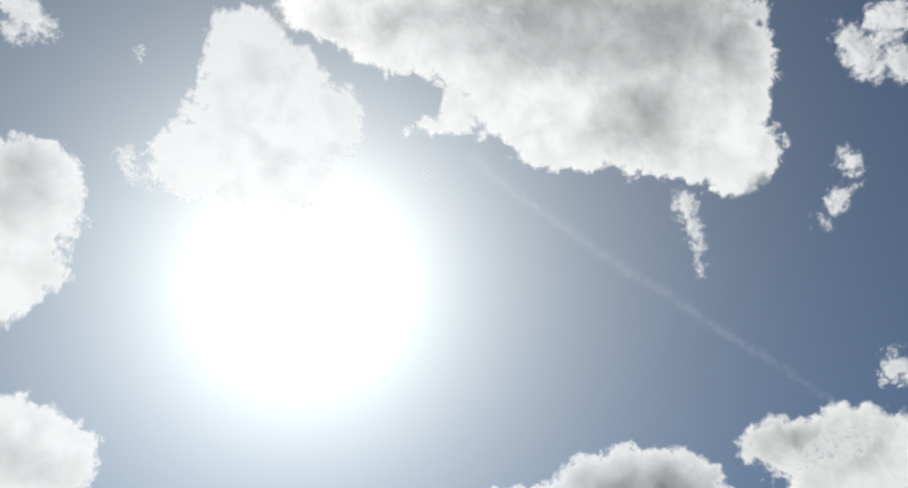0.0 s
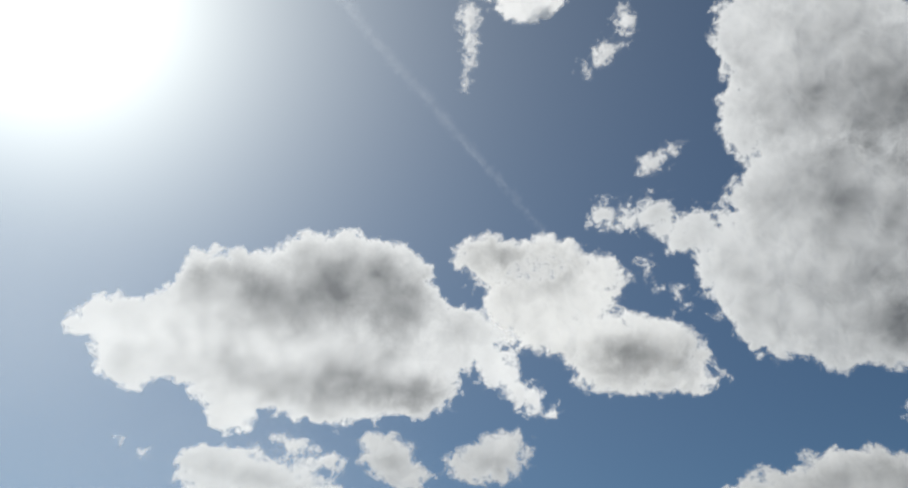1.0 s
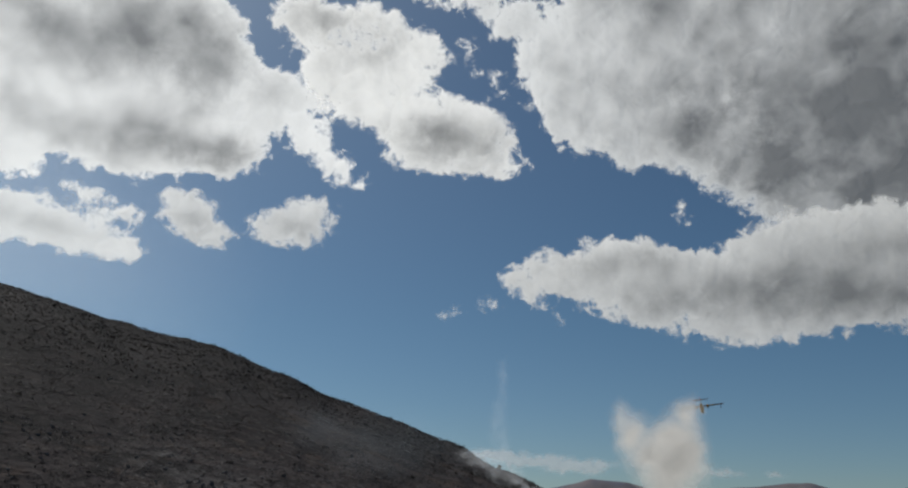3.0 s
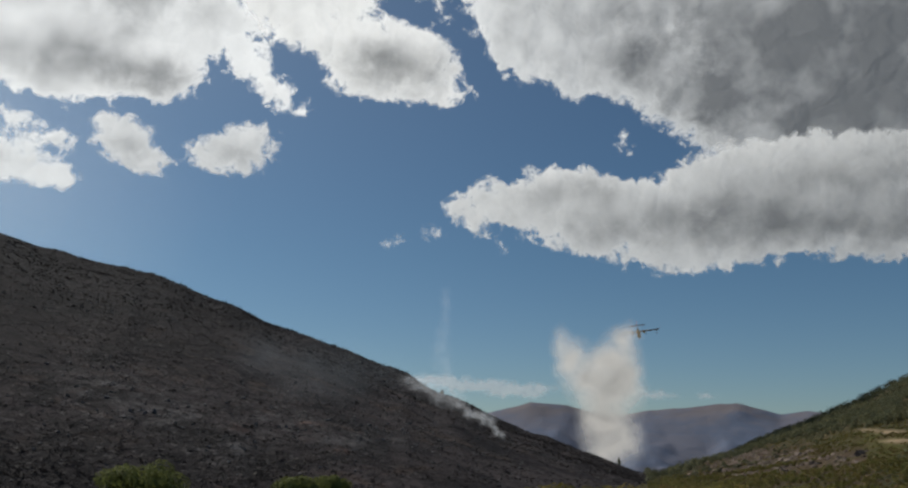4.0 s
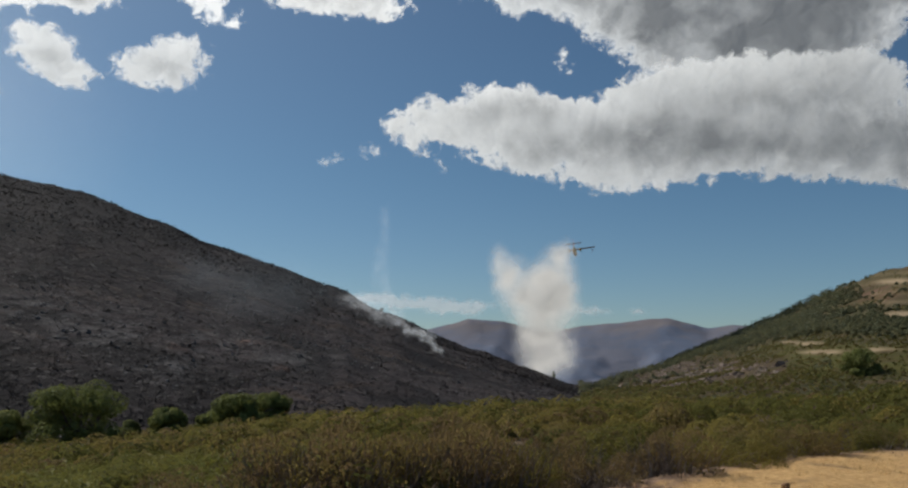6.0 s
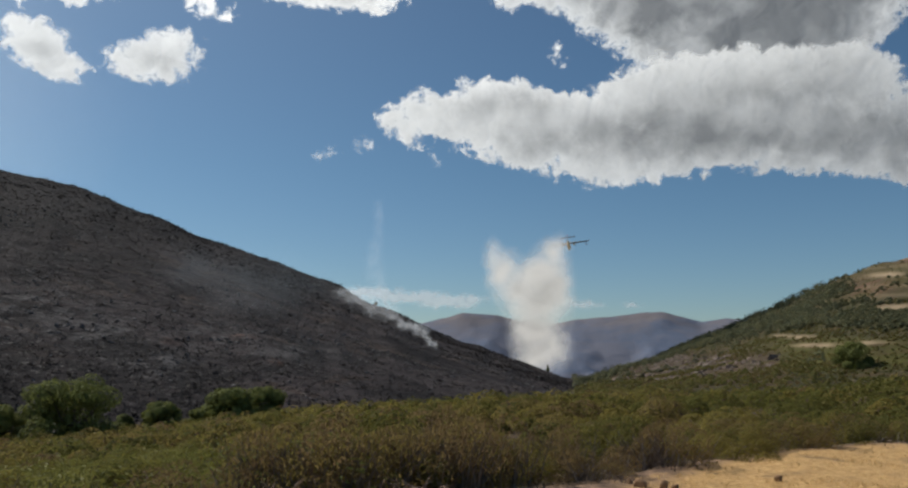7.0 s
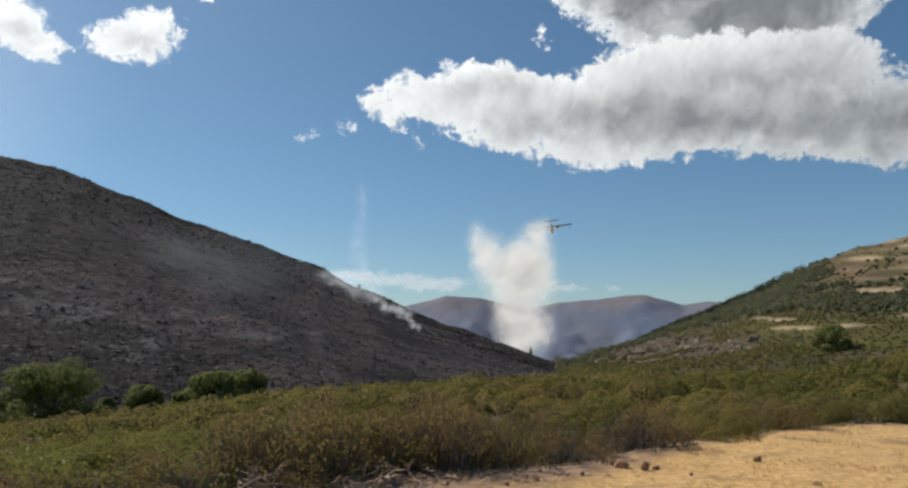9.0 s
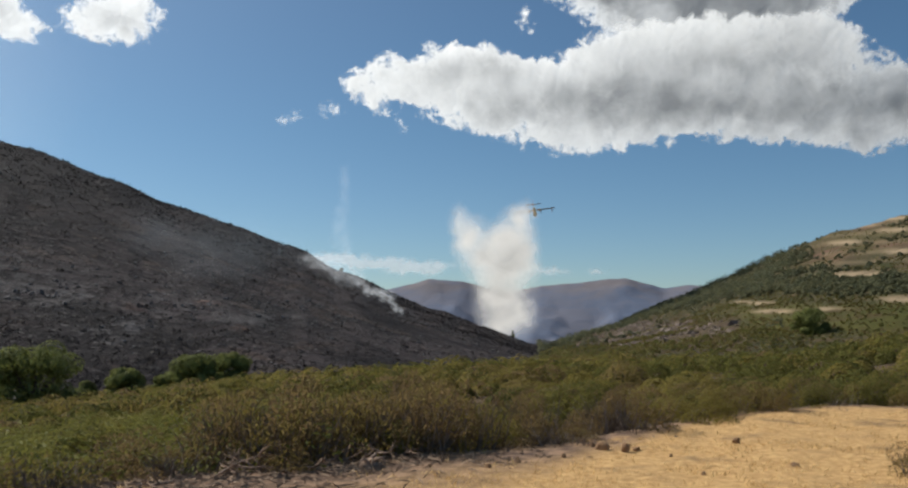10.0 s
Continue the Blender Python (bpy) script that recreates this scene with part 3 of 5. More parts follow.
def cloud(kind, seed, puffs, hearts):
    base = np.mean([p[1] for p in puffs])
    far = min(1050 / math.sin(radians(max(base, 2))), 3300 if kind != "far_band" else 4300)
    far = {"ragged_chain": 1400, "huge_bank": 3600, "long_low_bank": 2000}.get(kind, far)
    small = max(p[2] for p in puffs) < 2.2
    scrap = "scrap" in kind or kind in ("small_low", "far_band", "right_edge")
    body_shade, cover, rim, dark = LOOK.get(kind, (0.1, 1.0, 0.0, 0.8))
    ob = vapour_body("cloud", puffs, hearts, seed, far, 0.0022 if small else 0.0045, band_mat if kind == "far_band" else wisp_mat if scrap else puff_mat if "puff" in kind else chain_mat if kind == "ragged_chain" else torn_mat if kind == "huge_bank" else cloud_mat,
                     -0.25 if kind == "far_band" else (-0.5 if scrap else -0.9), 0.1 if kind == "long_low_bank" else 0.13, cover, body_shade, 0.5 if scrap else 0.3, rim_grey=rim, dark=dark)
    return tagged(ob, KINDS[kind], "cloud", "clouds in the sky")


cloud("large_grey_bellied", 0, [(34.5, 30.5, 4.1, 3.4), (30.4, 30.3, 3.5, 3.1), (42.1, 28.1, 3.9, 3.2), (37.5, 28.4, 5.7, 3.4), (28.3, 28.8, 2.7, 3.2), (44.4, 24.9, 4.1, 2.9), (39.1, 24.4, 6.8, 3), (32.1, 24.8, 6.2, 3.3), (27.2, 23.4, 3.1, 2), (47.2, 22.7, 1.6, 1.8), (49.8, 25.5, 1.5, 1.5), (51, 24.3, 0.8, 0.6), (48.3, 24.7, 1.8, 1.8), (40.2, 20.7, 1.8, 1.5), (33.7, 22.2, 4.2, 1.5), (23.7, 27.6, 2.6, 1.8), (21, 27.3, 1.4, 0.9), (24, 25.6, 2.2, 1.1), (20.5, 24.8, 1.7, 1.1), (18.8, 23.3, 1.3, 1), (17, 22.1, 1.2, 0.5)], [(36.4, 29.4, 6.9, 2), (29.8, 29.2, 3.3, 2.4), (33, 22.9, 7.4, 1.1), (27.1, 22.8, 2.8, 0.9)])
cloud("ragged_chain", 1, [(21.6, 32.5, 3.4, 1.7), (16.7, 33, 1.7, 1.2), (16.1, 29.8, 3.8, 2.1), (13, 31.2, 2, 1.3), (18.6, 27.9, 2.2, 1.6), (13.9, 27, 2.8, 1.8), (10.4, 25.6, 4.3, 2.3), (6.7, 23.8, 2.1, 0.9), (12.3, 24.3, 2.6, 1.3), (8.6, 26.6, 2.2, 1.6), (20.3, 29.6, 2, 1.6)], [(20.7, 32.3, 2.2, 1), (10.4, 25.2, 3.5, 1.2), (16.7, 31.5, 1.6, 0.8)])
cloud("flat_low_puff", 2, [(40.5, 17.2, 2.4, 1.5), (36.6, 16.5, 3.7, 1.3), (32.9, 16.1, 1.9, 1), (38, 17.4, 2.2, 0.9), (35.4, 19.2, 1.5, 0.6), (33.1, 18.3, 1.6, 0.7), (40.7, 15.5, 0.9, 0.6)], [(37.4, 16.8, 3, 0.5)])
cloud("small_puff", 3, [(28.5, 18.9, 2, 1.4), (29.7, 19.9, 1, 0.6), (26.7, 17.6, 1.2, 0.8), (28.1, 17.6, 1.5, 0.7)], [(28, 18.4, 1, 0.5)])
cloud("small_puff", 4, [(21.5, 19.1, 2.7, 1.3), (20.3, 20.1, 1.7, 0.9), (21.3, 17.8, 1.4, 0.6), (23.3, 18.3, 1.6, 0.6)], [(21.3, 18.7, 1.6, 0.6)])
cloud("huge_bank", 5, [(12.2, 35.3, 1.8, 1), (8.5, 34.9, 2.1, 1.1), (5.1, 33.4, 2.5, 1.6), (-4.1, 40.7, 3.5, 3.8), (0.5, 39.7, 1.8, 2.2), (-1, 35.8, 2.2, 2.2), (2.3, 30.8, 3.1, 2.8), (-1.5, 27.6, 3.9, 3.2), (-4.1, 33.6, 5.2, 4.8), (0.4, 28.3, 3.7, 3.7), (-2.3, 25.9, 2.5, 2.1), (-6.7, 25.6, 4.6, 3), (-10.2, 23, 3.4, 2.2), (-13.4, 22.8, 3.7, 2.9), (-14.6, 20.1, 3.3, 1.5), (-17.4, 20.1, 4.6, 3.2), (-21.6, 20.9, 6.9, 4.8), (-19, 26.6, 8.8, 6.3), (-7.9, 30.9, 8.2, 4.5), (-18.3, 34.1, 7.6, 5.5), (-26.2, 26.1, 6.6, 6.6), (-2.1, 45, 2.4, 3.4), (-7.8, 43.6, 5.2, 4.2), (-13, 47.8, 5.1, 2.9), (-10.3, 39.6, 5, 4)], [(-17.8, 25.5, 7.5, 4.6), (-12.3, 22.6, 4.4, 1.5), (-20.2, 20.4, 5.2, 2.8), (-9.2, 26.7, 3, 1.5), (-24.9, 25.4, 5.3, 5.3), (-10, 37, 4, 4)])
cloud("long_low_bank", 6, [(5.8, 16.1, 1.2, 0.7), (4.4, 15.1, 0.9, 0.7), (3.7, 16.8, 1.6, 0.8), (2, 16.3, 1.6, 1.2), (-1.4, 16.6, 3.2, 2.2), (-0.8, 15.1, 2.6, 1.1), (-4.5, 15.8, 3.3, 2.3), (-4.2, 13.8, 2.6, 1), (-8, 15.1, 3.9, 2.6), (-11.1, 13.9, 3.6, 2), (-11, 12.4, 2.7, 0.8), (-12.4, 16.4, 3.6, 2.5), (-16.1, 15.3, 4.5, 3.2), (-19.9, 14.6, 4.7, 2.8), (-15.5, 17.6, 3.2, 1.6), (-23.2, 13.7, 4.3, 2.6), (-19.1, 17.8, 5.1, 2.2), (-24.2, 17, 4.6, 2.5), (-27, 12.9, 4.1, 2.5), (-30.5, 13.1, 4.3, 2.8)], [(-6, 14.2, 3.1, 0.9), (-10.8, 15.2, 1.9, 0.8), (-15.4, 14.3, 3, 1.1), (-20.5, 13.2, 2.7, 0.9), (-25.3, 14.2, 2.6, 1.3), (-19.2, 16.6, 2.2, 0.6), (-3.2, 17, 1.6, 0.5), (-29.9, 12.5, 3.3, 1.3)])
cloud("backlit_shelf", 7, [(68, 60.9, 3.4, 2.1), (57.5, 60.8, 4.2, 2.4), (47.9, 60.9, 4.6, 3.1), (39.8, 57.9, 3.9, 3.7), (35.9, 55, 4.1, 2.4), (28.2, 55.1, 5.8, 3.7), (21.4, 52.6, 4.4, 3.2), (17.4, 50.4, 2.9, 2.7), (14.7, 55.9, 2.7, 4.1), (21.4, 59.3, 6.4, 3.7), (32, 61.4, 7.6, 3.8), (39.5, 65.9, 15.8, 3.4), (52, 55, 2, 0.8), (48.1, 56.3, 1.4, 1.6)], [(25.1, 60.8, 7.5, 2.1), (41.5, 63.4, 8.4, 1.3), (25.4, 55.3, 2.3, 2.3), (15.5, 59.2, 2.2, 2.6)])
cloud("glowing_column", 8, [(74.9, 57.7, 2.5, 2.1), (75.4, 55.5, 1.4, 1.9), (69.6, 55.4, 3.4, 3.4), (68.4, 52.2, 5.2, 3.5), (75.7, 49.8, 2.1, 1.7), (75.6, 47.8, 2.4, 1.9), (63.1, 54.2, 2.3, 2.3), (60.9, 55.4, 1.3, 1.2), (76.9, 53.3, 0.7, 1), (68.4, 48.7, 4.6, 1.7)], [(64.4, 49.2, 2.3, 1.6)])
cloud("left_heap", 9, [(86, 42.3, 3.9, 3.4), (85.3, 44.3, 2.1, 1.7), (83.3, 38.6, 3, 1.8), (86.5, 39.2, 3.1, 5.2), (82.9, 36, 1.5, 2.2)], [(87.2, 42.6, 2.5, 2.1)])
cloud("left_heap", 10, [(77.3, 28.7, 3.8, 2.5), (74.4, 28.4, 2.3, 2.3), (78.7, 27.2, 2.7, 3.7)], [(77.1, 27.7, 2.1, 1)])
cloud("ragged_puff", 11, [(62, 26, 2.3, 2.1), (63.9, 27.3, 1.4, 1.3), (59.6, 24.7, 2, 1.5), (60.2, 23, 1.5, 1)], [(61.5, 25.7, 1.4, 1.1)])
cloud("thin_scrap", 12, [(-6.2, 20.4, 0.6, 0.7), (-6.7, 19.6, 0.5, 0.5)], [])
cloud("tiny_scrap", 13, [(9.8, 13.7, 0.9, 0.5), (10.5, 13.4, 0.5, 0.4)], [])
cloud("tiny_scrap", 14, [(7.3, 14.2, 0.9, 0.5), (7.8, 14.5, 0.4, 0.4)], [])
cloud("tiny_scrap", 15, [(2.5, 13.3, 0.4, 0.5)], [])
cloud("thin_scrap", 16, [(8, 38.2, 1.3, 1), (6, 38.9, 0.9, 0.7)], [])
cloud("thin_scrap", 17, [(8.9, 47.7, 0.8, 1.3), (11, 46.1, 1.2, 1), (12.7, 45, 0.6, 0.8)], [])
cloud("thin_scrap", 18, [(24.1, 48.6, 0.9, 1.5), (23.7, 46.2, 0.6, 1.9), (24.4, 44.4, 0.4, 0.8)], [])
cloud("corner_scrap", 19, [(94.6, 51.2, 2.5, 1.2), (94.7, 49.8, 1.2, 0.8), (89.1, 54.8, 0.9, 0.4)], [])
cloud("thin_scrap", 20, [(80.6, 47.3, 1, 0.8), (78.9, 46.4, 1.4, 0.7)], [])
cloud("thin_scrap", 21, [(86, 49.3, 0.7, 0.4), (84.2, 53.3, 0.5, 0.7)], [])
cloud("thin_scrap", 22, [(50.8, 51.9, 0.7, 0.4)], [])
cloud("right_edge", 23, [(0.8, 51.5, 1.2, 1.7), (3.6, 53.5, 1.3, 2.4), (-0.6, 54.1, 1.5, 1.3)], [])
cloud("small_low", 24, [(45.6, 13.4, 0.9, 0.5), (44.5, 13.1, 1.1, 0.4)], [])
cloud("small_low", 25, [(40.6, 13.7, 0.9, 0.3)], [])
cloud("thin_scrap", 26, [(46.4, 18.1, 0.5, 0.5), (44.8, 17.4, 0.6, 0.5)], [])
cloud("thin_scrap", 27, [(9.2, 31.4, 0.5, 1), (9.7, 31.9, 0.8, 0.4), (8.7, 29.9, 0.5, 0.6)], [])
cloud("thin_scrap", 28, [(6.6, 28.6, 0.5, 0.5), (4.8, 27.8, 1, 0.4), (7.2, 29.6, 0.6, 0.7)], [])
cloud("far_band", 29, [(7.9, 4.2, 1.2, 0.3), (6.1, 4, 1.6, 0.4), (3.7, 3.8, 1.8, 0.4), (1.6, 3.65, 1.6, 0.4), (-0.2, 3.5, 0.9, 0.3)], [])
cloud("far_band", 30, [(-7.9, 3.4, 1.6, 0.3)], [])
cloud("far_band", 31, [(-10.9, 3.35, 0.7, 0.25)], [])

# ---- water falling from the aircraft, smoke and haze by the burnt slope ----
# the spray's inner shade is part of its colour
tagged(vapour_body("water_drop", [(-2.2, 5.7, 1, 1.2), (-1.6, 6.6, 0.4, 0.8), (-3.3, 4.5, 1.4, 1.3), (-4.6, 5.4, 1.7, 1.3), (-5.6, 6.7, 0.8, 1.1), (-6.1, 7.4, 0.4, 0.5), (-4.7, 3.6, 2.2, 1.7), (-5.4, 4.4, 1.5, 1.6), (-4.4, 1.7, 1.7, 1.5), (-4.8, 0.2, 1.6, 1.1), (-5.6, 0.7, 1, 1), (-4.2, -0.3, 1, 0.9)], [(-4.7, 3.0, 1.2, 1.6)], 901, 588, 0.0014, spray_mat, -0.7, 0.15, body_shade=0.25, merge=4.0),
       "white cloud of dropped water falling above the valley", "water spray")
TRAIL = [(46, 53.4), (36.1, 48.4), (27, 42.7), (20.2, 37.2), (14, 31), (8.9, 25.7)]
trail = [(np.interp(k / 16, range(6), [a for a, _ in TRAIL]), np.interp(k / 16, range(6), [e for _, e in TRAIL]), 0.6 - 0.4 * k / 80, 0.6 - 0.4 * k / 80) for k in range(81)]
tagged(vapour_body("mist_trail", trail, [], 905, 330, 0.0025, smoke_mat, -0.4, 0.1, 0.22),
       "thin white trail of mist hanging behind the aircraft", "mist trail")
tagged(vapour_body("smoke", [(2.4, 0.7, 0.2, 0.3), (2.8, 1.1, 0.3, 0.4), (3.2, 1.5, 0.4, 0.4), (3.6, 1.8, 0.5, 0.4), (4.2, 2, 0.6, 0.4), (4.7, 2.2, 0.6, 0.4), (5.3, 2.6, 0.5, 0.3), (3.7, 1.5, 0.4, 0.3), (2.7, 0.8, 0.3, 0.3)], [], 911, 300, 0.0009, smoke_mat, -0.25, 0.15, 0.33, tear=0.6, density=2.0),
       "thin white smoke rising from the burnt slope", "smoke")
tagged(vapour_body("smoke", [(5.7, 2.8, 0.9, 0.6), (6.7, 3.3, 1, 0.6), (7.7, 3.8, 1, 0.6), (8.7, 4.3, 0.8, 0.5), (7.3, 4, 0.9, 0.5)], [], 913, 306, 0.0012, smoke_mat, -0.4, 0.15, 0.25, tear=0.6, density=1.3),
       "thin white smoke drifting along the burnt crest", "smoke")
# added bluish sheet that lightens the slope behind it
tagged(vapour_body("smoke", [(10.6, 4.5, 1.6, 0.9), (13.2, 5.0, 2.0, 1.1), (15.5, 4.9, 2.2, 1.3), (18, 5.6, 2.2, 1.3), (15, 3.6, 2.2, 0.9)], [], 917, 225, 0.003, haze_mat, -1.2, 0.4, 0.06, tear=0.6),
       "faint bluish haze over the burnt slope", "smoke")
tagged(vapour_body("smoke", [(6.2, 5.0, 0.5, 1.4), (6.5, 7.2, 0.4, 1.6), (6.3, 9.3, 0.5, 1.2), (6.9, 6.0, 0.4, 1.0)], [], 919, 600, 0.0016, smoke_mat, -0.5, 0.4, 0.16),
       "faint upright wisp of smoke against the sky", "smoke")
# added pale sheet that brightens the low sky and clouds behind it
tagged(vapour_body("pale_haze", [(46, 15, 24, 12), (55, 20, 17, 11)], [], 923, 640, 0.008, crest_haze_mat, -3.0, 0.1, 0.2),
       "pale haze hanging above the burnt hill crest", "smoke haze")

# ---- the fire-fighting flying boat ----


def part(name, bm, material, parent, label="", smooth=True):
    me = bpy.data.meshes.new(name)
    bm.to_mesh(me)
    bm.free()
    for f in me.polygons:
        f.use_smooth = smooth
    if material:
        me.materials.append(material)
    ob = new(name, me)
    ob.parent = parent
    if label:
        tagged(ob, label)
    return ob


def thing(name, at=None):
    ob = new(name)
    ob.empty_display_size = 0.1
    if at is not None:
        ob.matrix_world = at
    return ob


def loft(sections, closed=True):
    """A skin through rings of points."""
    bm = bmesh.new()
    rings = [[bm.verts.new(p) for p in ring] for ring in sections]
    n = len(rings[0])
    for a, b in zip(rings, rings[1:]):
        for i in range(n):
            bm.faces.new((a[i], a[(i + 1) % n], b[(i + 1) % n], b[i]))
    if closed:
        bm.faces.new(rings[0][::-1])
        bm.faces.new(rings[-1])
    bmesh.ops.recalc_face_normals(bm, faces=bm.faces)
    return bm


def paint(name, colour, rough=0.45, wear=0.25, scale=1.5):
    s = Shader(name)
    n = s.noise(scale, 6, 0.65)
    dirt = tuple(c * (1 - wear) * 0.8 for c in colour)
    c = s.mix(s.ramp(n, 0.42, 0.72), colour, dirt)
    return s.done(s.principled(c, s.ramp(n, 0.3, 0.8, rough, rough + 0.25), spec=0.4))


def aerofoil(chord, thick, n=9):
    """Points round a wing's section: x from nose to tail (negative), z up."""
    xs = [0.5 * (1 - math.cos(math.pi * i / n)) for i in range(n + 1)]
    up = [(-x * chord, thick * (2.969 * math.sqrt(x) - 1.26 * x - 3.516 * x * x + 2.843 * x ** 3 - 1.015 * x ** 4) / 2) for x in xs]
    return up + [(x, -0.55 * z) for x, z in up[-2:0:-1]]


def wing_mesh(spans, x0, z0, thick, along="y"):
    """Sections at (distance out, chord, shift back, lift)."""
    rings = []
    for out, chord, shift, lift in spans:
        prof = aerofoil(chord, thick * chord)
        rings.append([(x0 - shift + x, out, z0 + lift + z) if along == "y" else (x0 - shift + x, z, z0 + out) for x, z in prof])
    return loft(rings)


def tube(points, radii, n=8):
    """A round tube through points."""
    rings = []
    for i, p in enumerate(points):
        a, b = Vector(points[max(i - 1, 0)]), Vector(points[min(i + 1, len(points) - 1)])
        q = (b - a).to_track_quat("Z", "Y")
        rings.append([Vector(p) + q @ Vector((radii[i] * math.cos(2 * math.pi * k / n), radii[i] * math.sin(2 * math.pi * k / n), 0)) for k in range(n)])
    return loft(rings)


def flying_boat(at):
    yellow, red = paint("yellow_paint", (0.72, 0.42, 0.05)), paint("red_paint", (0.5, 0.07, 0.03))
    # the same yellow darkened: shade of the backlit wing undersides as paint
    shaded_yellow = paint("shaded_yellow_paint", (0.36, 0.2, 0.045))
    dark, glass = paint("dark_metal", (0.05, 0.05, 0.055), 0.5), paint("cockpit_glass", (0.02, 0.025, 0.03), 0.08, 0.1)
    craft = tagged(thing("flying_boat", at), "yellow and red twin-propeller water-dropping flying boat in flight", "aircraft")

    def hull(x, half, top, keel, chine):
        # flat-topped upper body, hard chine and vee bottom
        return [(x, half * 0.55, top), (x, half * 0.95, top - 0.35), (x, half, chine + 0.5), (x, half * 0.97, chine), (x, half * 0.45, (chine + keel) / 2 - 0.05), (x, 0, keel),
                (x, -half * 0.45, (chine + keel) / 2 - 0.05), (x, -half * 0.97, chine), (x, -half, chine + 0.5), (x, -half * 0.95, top - 0.35), (x, -half * 0.55, top), (x, 0, top + 0.1)]

    part("fuselage", loft([hull(8.2, 0.25, -0.75, -1.35, -1.1), hull(7.6, 0.75, -0.25, -1.9, -1.3), hull(6.4, 1.05, 0.05, -2.3, -1.45), hull(5.2, 1.2, 0.75, -2.5, -1.5), hull(3.2, 1.25, 1.05, -2.6, -1.55),
                           hull(0.5, 1.25, 1.15, -2.6, -1.6), hull(-1.9, 1.25, 1.15, -2.5, -1.55), hull(-2.0, 1.2, 1.15, -2.15, -1.45), hull(-5.5, 0.95, 1.15, -1.25, -0.75), hull(-9.0, 0.55, 1.25, -0.15, 0.1), hull(-11.2, 0.2, 1.4, 0.5, 0.7)]),
         yellow, craft)
    part("cockpit_window", loft([[(5.35, y, z) for y, z in ((1.0, 0.1), (-1.0, 0.1), (-0.75, 0.74), (0.75, 0.74))], [(6.35, y, z) for y, z in ((0.95, -0.05), (-0.95, -0.05), (-0.6, 0.12), (0.6, 0.12))]]), glass, craft, "dark cockpit glass", False)
    part("wing", wing_mesh([(-14.3, 3.3, 0.1, 0), (-13.9, 3.5, 0, 0), (0, 3.5, 0, 0), (13.9, 3.5, 0, 0), (14.3, 3.3, 0.1, 0)], 2.0, 1.35, 0.17), shaded_yellow, craft)
    for side in (1, -1):
        part("wing_tip", wing_mesh([(side * 14.32, 3.3, 0.1, 0), (side * 14.6, 2.4, 0.7, 0.35), (side * 14.8, 1.3, 1.7, 1.5)], 2.0, 1.35, 0.12), red, craft, "red upturned wing tip")
        part("flap", loft([[(-1.52, side * y, 1.22), (-1.52, side * y, 1.38), (-2.25, side * y, 1.2)] for y in (1.4, 8.5)]), yellow, craft, smooth=False)
        boat = part("float", loft([[(x, side * 12.6 + r * math.cos(a), -0.95 + lift + 1.1 * r * math.sin(a)) for a in [2 * math.pi * k / 8 for k in range(8)]] for x, r, lift in ((1.9, 0.05, 0.25), (1.4, 0.28, 0.1), (0.3, 0.36, 0), (-0.9, 0.24, 0.1), (-1.6, 0.06, 0.25))]), red, craft, "red wing float")
        for dx in (0.5, -0.5):
            part("strut", tube([(dx, side * 12.6, -0.75), (dx, side * 12.45, 1.3)], [0.09, 0.09], 6), dark, boat)
        nacelle = part("engine", loft([[(x, side * 4.1 + r * math.cos(a), 1.5 + r * math.sin(a)) for a in [2 * math.pi * k / 12 for k in range(12)]] for x, r in ((4.3, 0.5), (4.1, 0.72), (2.8, 0.78), (1.2, 0.7), (-0.6, 0.42), (-1.6, 0.12))]), yellow, craft)
        part("spinner", loft([[(x, side * 4.1 + r * math.cos(a), 1.5 + r * math.sin(a)) for a in [2 * math.pi * k / 10 for k in range(10)]] for x, r in ((4.3, 0.32), (4.6, 0.28), (4.9, 0.05))]), dark, nacelle)
        for k in range(4):
            a = math.pi / 2 * k + 0.5 * side
            u, v = Vector((0, math.cos(a), math.sin(a))), Vector((0, -math.sin(a), math.cos(a)))
            c = Vector((4.55, side * 4.1, 1.5))
            part("propeller_blade", loft([[c + u * d + v * w + Vector((t, 0, 0)) for w, t in ((wd, 0.05), (0, 0.09), (-wd, -0.05), (0, -0.09))] for d, wd in ((0.25, 0.1), (0.9, 0.17), (1.6, 0.15), (1.98, 0.06))]), dark, nacelle)
    part("fin", wing_mesh([(0, 4.6, 0, 0), (1.2, 3.6, 1.0, 0), (4.6, 2.3, 2.2, 0)], -7.2, 1.0, 0.11, "z"), red, craft, "red tail fin")
    part("tailplane", wing_mesh([(-5.5, 2.1, 0.3, 0), (0, 2.5, 0, 0), (5.5, 2.1, 0.3, 0)], -8.9, 3.4, 0.11), shaded_yellow, craft)
    for side in (1, -1):
        part("tail_finlet", wing_mesh([(2.6, 1.2, 0, 0), (4.2, 1.0, 0.1, 0)], -9.2, 0.0, 0.08, "z"), red, craft).location = (0, side * 3.6, 0)
    return craft


FLIGHT = heading(-6.75, 7.4) * 605 + np.array((0, 0, EYE))
flying_boat(pose(*FLIGHT, -7, 5, 90 - 9))

# ---- plants ----
rng = np.random.default_rng(7)


